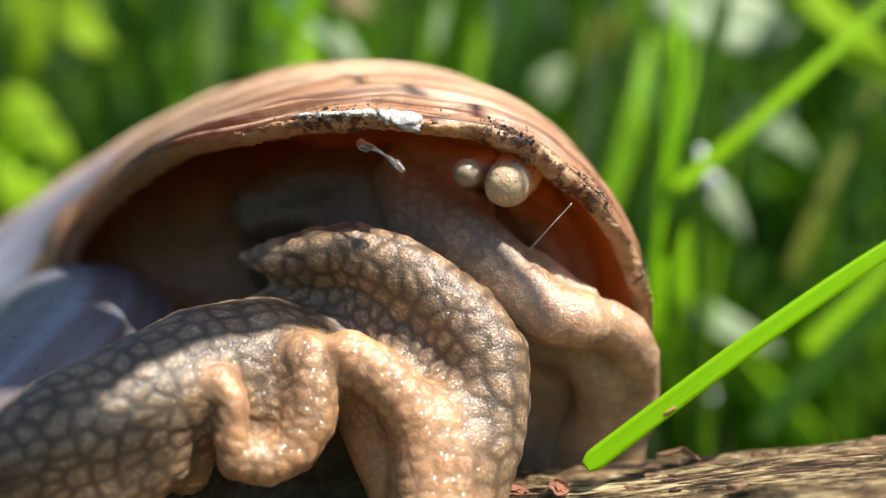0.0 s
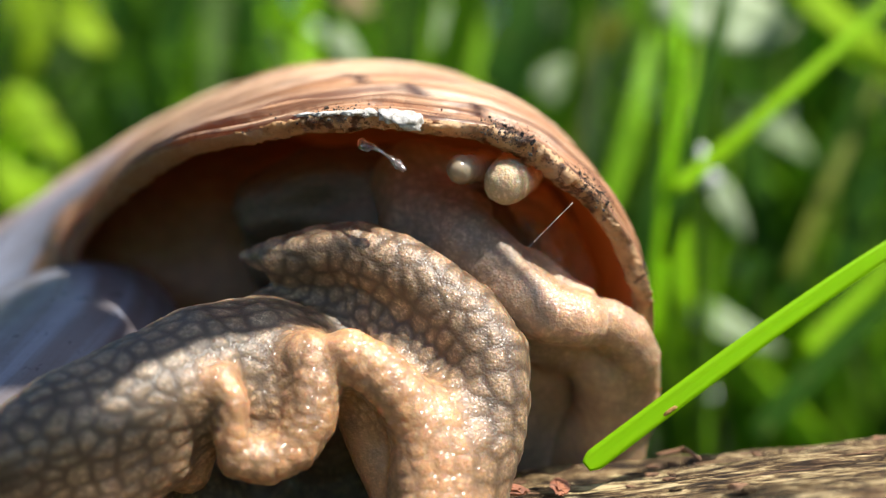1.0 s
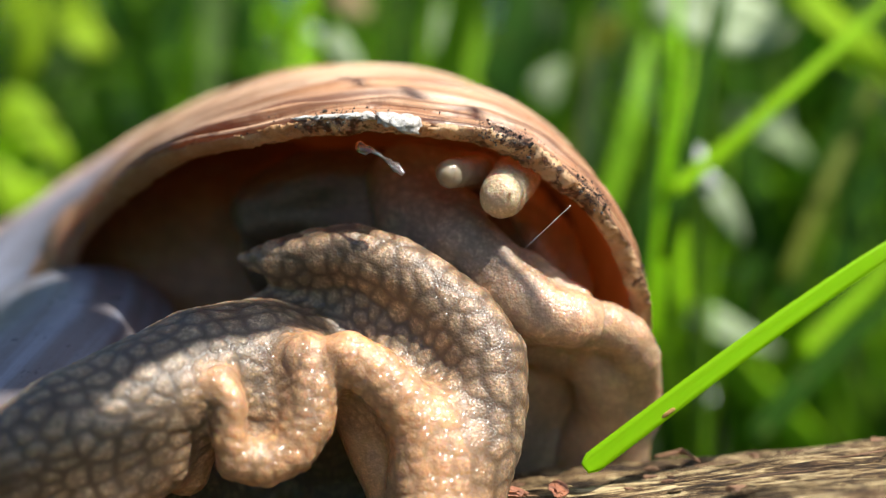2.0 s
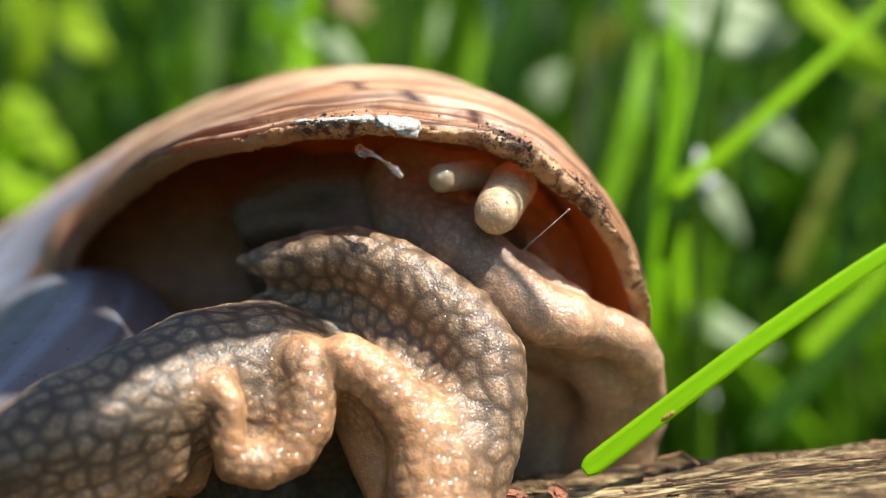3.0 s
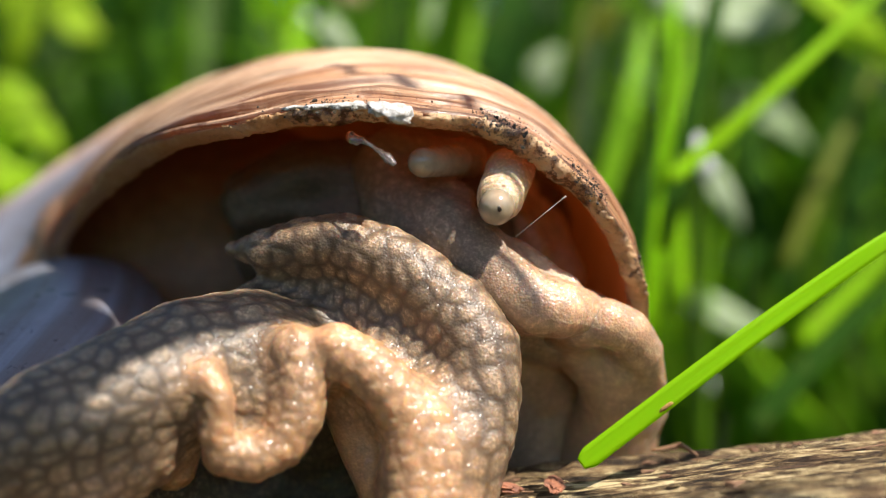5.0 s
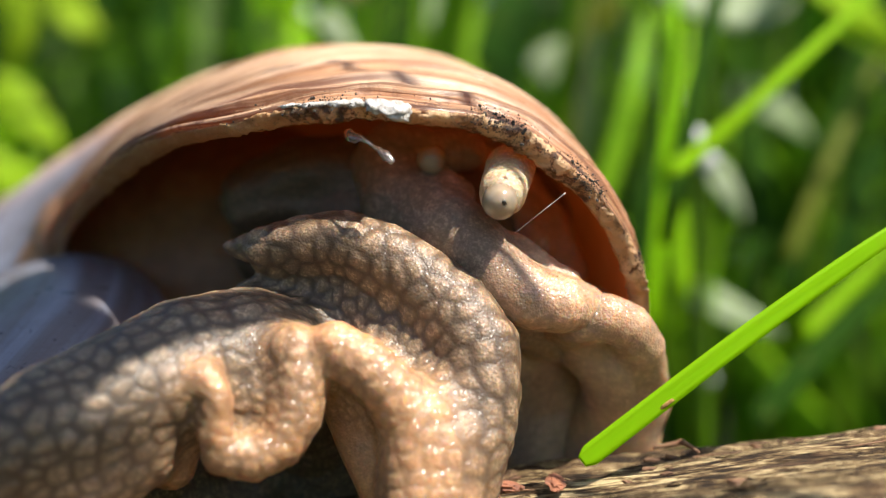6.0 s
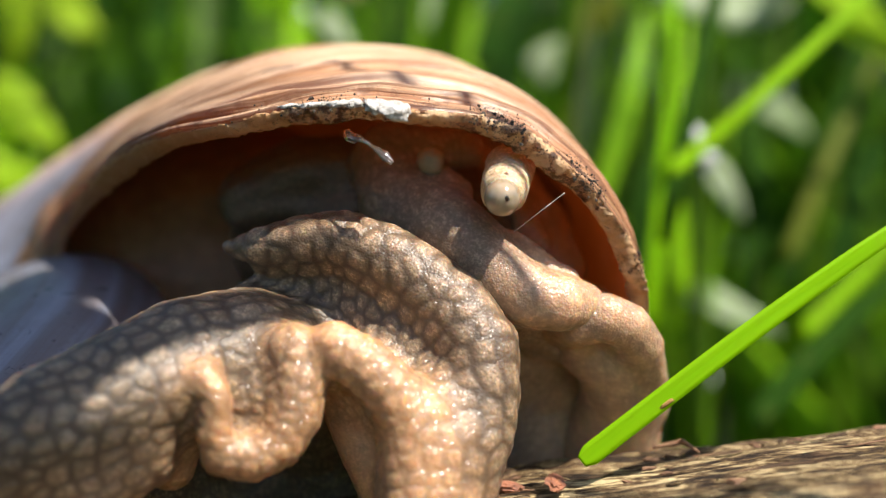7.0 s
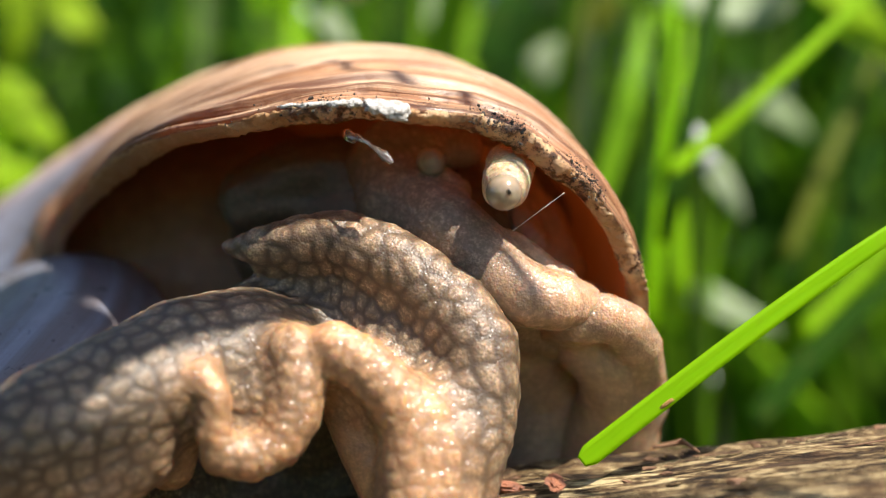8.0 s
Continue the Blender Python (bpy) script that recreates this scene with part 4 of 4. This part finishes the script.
BACK = (
    # start, middle, end, width
    ((17.71, 46, 30.37), (19.88, 48, 49.4), (21.44, 52, 65.45), 1.25),
    ((24.66, 75, 28.06), (25.15, 78, 46.18), (25.02, 85, 72.06), 1.6),
    ((13.28, 60, 41.13), (14.72, 66, 54.72), (19.9, 80, 72.92), 1.5),
    ((17.54, 33, 44.54), (20.32, 34, 46.58), (27.35, 36, 52.48), (40.06, 42, 63.45), 1.25),
    ((25.48, 80, 46.88), (29.32, 84, 58.51), (34.06, 90, 73.07), 2.6),
    ((35.15, 70, 33.1), (39.1, 74, 44.23), (46.87, 80, 59.9), 2.6),
    ((25.12, 40, 24.41), (32.18, 44, 30.53), (43.48, 52, 38.02), 2.2),
    ((21.52, 90, 47.33), (24.45, 92, 59.44), (28.44, 98, 73.29), 3.6),
    ((8.58, 110, 57.83), (11.48, 115, 68.96), (13.73, 120, 80.64), 3.4),
    ((21.53, 120, 51), (16.73, 128, 70.94), (14.71, 134, 83.56), 3.0),
    ((-27.47, 95, 56.39), (-27.93, 100, 66.67), (-29.66, 105, 77.51), 3.8),
    ((-14.82, 80, 57.42), (-15.01, 84, 64.23), (-14.78, 90, 73.07), 3.2),
    ((-60.37, 120, 41.64), (-59.82, 126, 59.38), (-64.84, 140, 83.09), 5.0),
    ((-69.21, 130, 54.84), (-56.47, 120, 48.66), (-48.4, 110, 41.55), 4.0),
    ((-64.3, 160, 53.25), (-63.57, 168, 71.2), (-54.47, 180, 91.1), 5.0),
    ((-49.86, 150, 58.99), (-59.6, 160, 72.99), (-74.87, 170, 87.14), 4.5),
    ((-26.94, 110, 70.78), (-19.32, 108, 69.72), (-13.32, 106, 68.16), 2.6),
    ((48.72, 100, 41.47), (52.7, 104, 57.26), (52.98, 110, 77.07), 3.4),
    ((40, 90, 71.75), (46.92, 96, 66.06), (57.12, 100, 59.67), 3.2),
)
MIDDLE = (
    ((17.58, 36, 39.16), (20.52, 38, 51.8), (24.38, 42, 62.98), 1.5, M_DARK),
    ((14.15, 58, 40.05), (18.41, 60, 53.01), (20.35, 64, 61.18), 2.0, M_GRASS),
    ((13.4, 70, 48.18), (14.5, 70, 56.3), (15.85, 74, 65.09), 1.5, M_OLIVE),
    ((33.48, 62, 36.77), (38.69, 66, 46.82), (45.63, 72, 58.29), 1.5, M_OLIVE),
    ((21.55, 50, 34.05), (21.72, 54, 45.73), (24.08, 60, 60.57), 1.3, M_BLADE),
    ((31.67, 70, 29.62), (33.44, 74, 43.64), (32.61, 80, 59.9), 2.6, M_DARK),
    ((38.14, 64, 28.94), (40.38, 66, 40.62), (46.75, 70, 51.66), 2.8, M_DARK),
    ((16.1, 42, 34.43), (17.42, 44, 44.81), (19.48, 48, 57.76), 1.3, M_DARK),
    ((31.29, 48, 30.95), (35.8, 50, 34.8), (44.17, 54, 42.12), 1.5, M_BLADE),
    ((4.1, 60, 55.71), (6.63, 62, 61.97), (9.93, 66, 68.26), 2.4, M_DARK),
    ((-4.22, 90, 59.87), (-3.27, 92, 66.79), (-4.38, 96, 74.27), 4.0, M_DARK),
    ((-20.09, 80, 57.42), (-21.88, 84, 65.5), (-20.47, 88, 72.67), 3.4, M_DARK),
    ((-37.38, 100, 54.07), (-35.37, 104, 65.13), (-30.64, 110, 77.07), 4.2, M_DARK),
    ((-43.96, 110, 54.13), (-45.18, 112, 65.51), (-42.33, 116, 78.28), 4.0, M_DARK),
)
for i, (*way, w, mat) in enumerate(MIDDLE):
    grass_blade(way, w, mat, {"shade_coloured_grass": "grass blade coloured dark for shade", "yellowing_grass": "yellowing grass blade"}.get(mat.name, "fresh green grass blade") + " behind the snail", "meadow grass blades", n=14, seed=i * 0.9)
# Blades 5, 6, 8 and 17 take the dark colour that stands for shade.
for i, (*way, w) in enumerate(BACK):
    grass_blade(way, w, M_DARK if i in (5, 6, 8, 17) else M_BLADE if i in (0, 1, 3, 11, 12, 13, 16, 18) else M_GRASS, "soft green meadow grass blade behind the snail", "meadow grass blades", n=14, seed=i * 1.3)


def leaf(points, width, material, label, name="leaf", cat="leaf"):
    ob = tagged(new(name, blade_mesh(name, points, width, material, n=14, fold=0.15, taper=0.9, thick=0.3)), label, cat)
    part("midrib", blade_mesh("midrib", [(x, y + 0.05, z) for x, y, z in points], 0.08 * width, material, n=14, fold=0.15, taper=0.9, thick=0.6), ob)


leaf([(24.17, 62, 34.3), (27.73, 62, 32.38), (33.42, 64, 29.77)], 3.0, M_PALE, "pale grey-green leaf low in the grass")
leaf([(-10.75, 60, 60.57), (-9.4, 60, 59.22), (-7.51, 60, 56.79)], 2.42, M_PALE, "pale dry leaf tip behind the shell")
leaf([(-12.03, 80, 68.58), (-9.55, 80, 67.03), (-7.69, 80, 65.48)], 2.76, M_DRY, "withered tan leaf in the grass")

leaf([(22.33, 66, 67.13), (28.54, 66, 63.18), (35.56, 67, 62.21)], 9.0, M_PALE, "pale sunlit leaf high in the grass")
leaf([(34.25, 64, 66.74), (38.7, 64, 62.3), (46.02, 66, 58.1)], 3.6, M_LIME, "yellow-green sunlit leaf in the grass")
leaf([(40.38, 66, 63.18), (42.64, 66, 59.8), (46.02, 66, 56.41)], 4.2, M_LIME, "yellow-green sunlit leaf in the grass")
leaf([(31.37, 80, 54.94), (36.33, 80, 53.08), (40.67, 80, 49.36)], 3.6, M_PALE, "grey-green leaf in the grass")
leaf([(25.7, 60, 45.99), (27.32, 60, 43.83), (29.37, 62, 40.6)], 2.6, M_PALE, "pale wet grass leaf")
leaf([(10.77, 78, 56.59), (12.61, 78, 58.42), (15.67, 78, 60.26)], 4.0, M_PALE, "grey-green leaf in the grass")
leaf([(-49.44, 75, 48.46), (-45.24, 75, 46.06), (-40.71, 76, 46.7)], 4.8, M_LIME, "yellow-green sunlit leaf in the grass")
leaf([(-46.13, 80, 69.2), (-45.51, 80, 62.38), (-47.98, 82, 55.76)], 4.2, M_LIME, "yellow-green sunlit leaf in the grass")
leaf([(-47.98, 78, 55.97), (-44.31, 78, 53.53), (-40.02, 78, 48.63)], 4.98, M_LIME, "yellow-green sunlit leaf in the grass")
leaf([(-43.82, 90, 69.11), (-41.84, 90, 65.15), (-38.54, 90, 63.17)], 4.71, M_LIME, "yellow-green sunlit leaf in the grass")
leaf([(19.49, 70, 58.04), (21.11, 70, 56.01), (22.1, 70, 53.4)], 3.16, M_PALE, "small pale leaf caught in the grass")
leaf([(17.01, 64, 62.85), (16.46, 64, 61.18), (15.35, 64, 58.96)], 2.6, M_OLIVE, "small bright green leaf in the grass")
leaf([(-1.68, 100, 68.77), (1.12, 100, 66.67), (5.38, 102, 69.81)], 5.73, M_PALE, "grey-green shaded leaf in the grass")


def build_dew():
    """Drops hanging on thin stems; the sun's sparkle in them is put into their white colour."""
    m = Mat("dew", 0.12, 0.8)
    m.set(m.b, "Base Color", m.mix(m.noise(0.5), (0.92, 0.94, 0.92), (0.8, 0.85, 0.8)))
    m.set(m.b, "Transmission Weight", 0.25)
    m.set(m.b, "IOR", 1.33)
    v, f = lump(1.0, (0.8, 0.8, 0.9), 1.0, 3)
    me = solid("dew_drop", v, f, m.m)
    for x, y, z in ((35.77, 95, 37.48), (21.97, 46, 47.79), (24.48, 75, 53.56), (23.88, 52, 46.25), (25.06, 60, 26.01), (23.86, 88, 57.34), (42.07, 100, 56.87), (23.46, 66, 47.95), (36.04, 90, 34.79), (-14.25, 84, 64.23)):
        tagged(new("dew_drop", me), "dew drop on a grass stem, coloured white for its sun glint", "dew drop", "dew drops").location = Vector((x, y, z)) * MM
        grass_blade([(x + 0.3, y + 0.5, z - 30), (x, y + 0.4, z), (x + 3, y + 1, z + 24)], 0.7, M_GRASS, "thin green grass stem with a dew drop", "thin grass stems", n=10)


build_dew()

# unseen grass over the snail: blades added to shade the back of the foot and the old whorl, and a stem that draws a bar
# across the shell
SHADED = (
    # two places that a blade shades, its height above them, its width
    ((-15.5, -4.4, 35.6), (-6.8, 0.8, 37.0), 70, 4.2),
    ((-20, -8.6, 30.6), (-12.6, -6.6, 32.2), 84, 2.0),
    ((-30, 3.2, 35.6), (-18.5, 3.7, 35.6), 100, 10.5),
    ((-34, 11, 37.6), (-20.5, 9.6, 37.6), 112, 7.5),
)
for k, (a, b, high, w) in enumerate(SHADED):
    a, b = Vector(a) + TO_SUN * high, Vector(b) + TO_SUN * high
    d = b - a
    grass_blade([(a.x - 62 - 4 * k, a.y - 6, -3), (a.x - 52, a.y - 3, a.z * 0.55), tuple(a - d * 1.4 + Vector((0, 0, -8))), tuple(a), tuple(b), tuple(b + d * 0.1)], w, M_GRASS, "unseen green grass blade added to shade the snail", "arching grass blades", n=28, seed=k * 2.0, face=tuple(TO_SUN))
c = Vector((3.9, 1.0, 46.6)) + TO_SUN * 60
grass_blade([(c.x + 30, c.y - 16, 0), (c.x + 16, c.y - 9, c.z - 28), tuple(c), (c.x - 16, c.y + 11, c.z + 20)], 1.0, M_GRASS, "thin green grass stem arching over the shell", "arching grass blades", n=20)


def build_meadow():
    """The uncounted grass behind, in tufts with dark gaps between them."""
    r = np.random.default_rng(5)
    seg = 8
    verts, faces, across, along = [], [], [], []

    def sprout(x, y, ln, w, az, lean, bend, tw):
        pos = np.array([x, y, -4.0])
        k0 = len(verts)
        for s in range(seg + 1):
            u = s / seg
            ang = lean + bend * u * u
            dirn = np.array([math.cos(az) * math.sin(ang), math.sin(az) * math.sin(ang), math.cos(ang)])
            if s:
                pos = pos + dirn * ln / seg
            side = np.array([math.cos(tw + 0.6 * u), math.sin(tw + 0.6 * u), 0])
            ww = w * 0.5 * max(0.04, 1 - u**2.2)
            keel = np.cross(side, dirn) * ww * 0.35
            for q in (-1, 0, 1):
                verts.append(pos + side * ww * q - keel * (1 - abs(q)))
                across.append(q * w * 0.5)
                along.append(u * ln)
        for s in range(seg):
            for q in (0, 1):
                a = k0 + s * 3 + q
                faces.append((a, a + 1, a + 4, a + 3))

    for i in range(190):
        y = 75 + 900 * (i / 190) ** 1.5
        x = (r.random() - 0.5) * (0.85 * (y + 75) + 120)
        tall = r.uniform(60, 150) + 0.28 * y
        for j in range(r.integers(5, 14)):
            spread = 5 + 0.03 * y
            sprout(x + r.normal() * spread, y + r.normal() * spread, tall * r.uniform(0.5, 1.2), r.uniform(1.6, 4.0) + 0.004 * y, r.uniform(0, 2 * np.pi), abs(r.normal(0.0, 0.28)), abs(r.normal(0.5, 0.6)), r.uniform(0, np.pi))
    for i in range(900):
        y = r.uniform(900, 1700)
        sprout((r.random() - 0.5) * (0.9 * y + 150), y, r.uniform(350, 800), r.uniform(7, 16), r.uniform(0, 2 * np.pi), abs(r.normal(0, 0.2)), abs(r.normal(0.4, 0.4)), r.uniform(0, np.pi))
    # the same meadow goes on beside and behind the camera
    for i in range(13000):
        far, az = 230 + 1900 * r.random() ** 0.8, r.uniform(0, 2 * np.pi)
        x, y = far * math.cos(az), far * math.sin(az) - 40
        if y > 20 and abs(x) < 0.45 * (y + 75) + 60:
            continue
        sprout(x, y, r.uniform(60, 150) * (1 + far / 2500), r.uniform(3, 7) + 0.005 * far, r.uniform(0, 2 * np.pi), abs(r.normal(0, 0.3)), abs(r.normal(0.5, 0.5)), r.uniform(0, np.pi))
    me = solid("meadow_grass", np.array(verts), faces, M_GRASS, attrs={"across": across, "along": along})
    tagged(new("meadow_grass", me), "dense blurred green meadow grass, sun and shade put into its colour", "grass", kind="stuff")


build_meadow()


# ---------------------------------------------------------------- what moves
def aim(base, tip):
    """Pose in the snail's space: origin at base, z towards tip."""
    b, d = Vector(base), Vector(tip) - Vector(base)
    return Matrix.Translation((b - BASE) * MM) @ d.to_track_quat("Z", "Y").to_matrix().to_4x4()


def reach(tent, rows):
    """rows: time, root, place of the stalk's tip, how far the bulb stands out, eye offset."""
    stalk, bulb, spot = tent
    length = max(v.co.z for v in stalk.data.vertices) / MM
    rb = max(v.co.x for v in bulb.data.vertices) / MM
    ks, kb, ke = [], [], []
    for t, root, tip, out, ex, ey in rows:
        d = (Vector(root) - Vector(tip)).normalized()
        ks.append((t, aim(Vector(tip) + d * length, tip)))
        kb.append((t, pose(0, 0, (length + out - rb) * MM)))
        up = math.sqrt(max(0.05, 1 - ex * ex - ey * ey))
        ke.append((t, pose(rb * ex * MM, rb * ey * MM, (length + out - rb + rb * up * 0.95) * MM)))
    walk(stalk, ks)
    walk(bulb, kb)
    if spot:
        walk(spot, ke)


def motions():
    root_r, root_l = (4.44, 5.5, 44.54), (2.51, 5.6, 44.67)
    reach(tent_r, [
        (0.0, root_r, (3.21, 0.6, 43.21), -0.6, 0.2, 0.3),
        (1.0, root_r, (3.11, 0.6, 43.33), -0.6, 0.2, 0.3),
        (1.5, root_r, (3.02, 0.4, 43.05), -0.6, 0.2, 0.3),
        (2.8, root_r, (2.77, 0.2, 41.96), -0.5, 0.2, 0.3),
        (3.3, root_r, (2.53, 0.2, 41.68), -0.3, 0.2, 0.3),
        (3.6, root_r, (2.65, 0.2, 41.71), 0.0, 0.2, 0.3),
        (4.0, root_r, (2.89, 0.3, 41.84), 0.9, 0.2, 0.3),
        (4.7, root_r, (3.13, 0.2, 41.83), 0.9, 0.3, 0.3),
        (5.8, root_r, (3.39, -0.1, 41.95), 0.9, 0.35, 0.3),
        (6.6, root_r, (3.53, -0.3, 42.09), 0.9, 0.35, 0.3),
        (8.0, root_r, (3.67, -0.4, 42.42), 0.8, 0.35, 0.3),
    ])
    reach(tent_l, [
        (0.0, root_l, (1.09, 1, 44.04), 0.15, 0, 0),
        (1.0, root_l, (0.67, 1, 44.23), 0.15, 0, 0),
        (1.7, root_l, (0.27, 1, 44.2), 0.15, 0, 0),
        (2.8, root_l, (-0.24, 1, 44.1), 0.1, 0, 0),
        (3.6, root_l, (-0.58, 1.1, 44.11), 0.2, 0, 0),
        (4.7, root_l, (-1.07, 1.2, 44.24), 0.2, 0, 0),
        (5.8, (0.4, 9.0, 44.7), (-0.3, 4.7, 44.45), 0.0, 0, 0),
        (6.6, (0.2, 9.5, 44.7), (-0.2, 5.0, 44.4), 0.0, 0, 0),
        (8.0, (0.2, 9.5, 44.7), (-0.15, 4.8, 44.3), 0.1, 0, 0),
    ])
    # the neck creeps back and up into the shell
    drift = ((0.0, 0, 0), (1.0, -0.2, 0.0), (1.5, -0.3, 0.03), (3.0, -0.45, 0.2), (4.0, -0.62, 0.2), (4.5, -0.7, 0.2), (6.0, -0.7, 0.38), (8.0, -0.85, 0.5))
    walk(neck, [(t, HOME @ pose(dx * MM, 0, dz * MM)) for t, dx, dz in drift])
    # the fold beside it is drawn out to a point
    knee = Vector((9.0, 3.6, 36.0)) * MM
    pull = ((0.0, 0, 0, 0), (1.0, 0, 0, 0), (1.5, 0.0, 0.0, -1), (3.0, 0.2, -0.2, -4), (4.0, 0.25, -0.3, -5), (4.5, 0.2, -0.3, -5), (6.0, 0.25, -0.2, -6), (8.0, 0.15, -0.2, -6))
    walk(flank, [(t, HOME @ pose(dx * MM, 0, dz * MM) @ Matrix.Translation(knee) @ pose(0, 0, 0, 0, a, 0) @ Matrix.Translation(-knee)) for t, dx, dz, a in pull])
    # the foot swings a little about its middle as the body swells
    hub = Vector((-5.52, 0, 33.73)) * MM
    turn = lambda u: HOME @ pose(-0.2 * u * MM, 0, 0.25 * u * MM) @ Matrix.Translation(hub) @ pose(0, 0, 0, 0, 0.3 * u, 0) @ Matrix.Translation(-hub)
    walk(foot, [(t, turn(u)) for t, u in ((0.0, 0.0), (1.5, 0.2), (3.0, 0.45), (4.5, 0.7), (6.0, 0.9), (8.0, 1.0))])
    # the shell rocks back a little on the wood
    pivot = Vector((0, 0, 46.8)) * MM
    for ob in [c for c in snail.children if c.name.split(".")[0] in ("shell", "lip", "dirt", "crust_flake", "slime_shard")]:
        own = HOME.inverted() @ ob.matrix_basis.copy()
        walk(ob, [(t, HOME @ Matrix.Translation(pivot) @ pose(0, 0, 0, 0.6 * u, 0, 0) @ Matrix.Translation(-pivot) @ own) for t, u in ((0.0, 0.0), (4.0, 0.0), (4.7, 0.3), (5.8, 1.0), (8.0, 1.0))])
    top, low = Vector((6.88, 0.4, 42.44)), Vector((4.62, 0.9, 39.95))
    walk(thread, [(t, aim(top, low + Vector((dx * 0.9, 0, dz * 0.6)))) for t, dx, dz in drift])


motions()
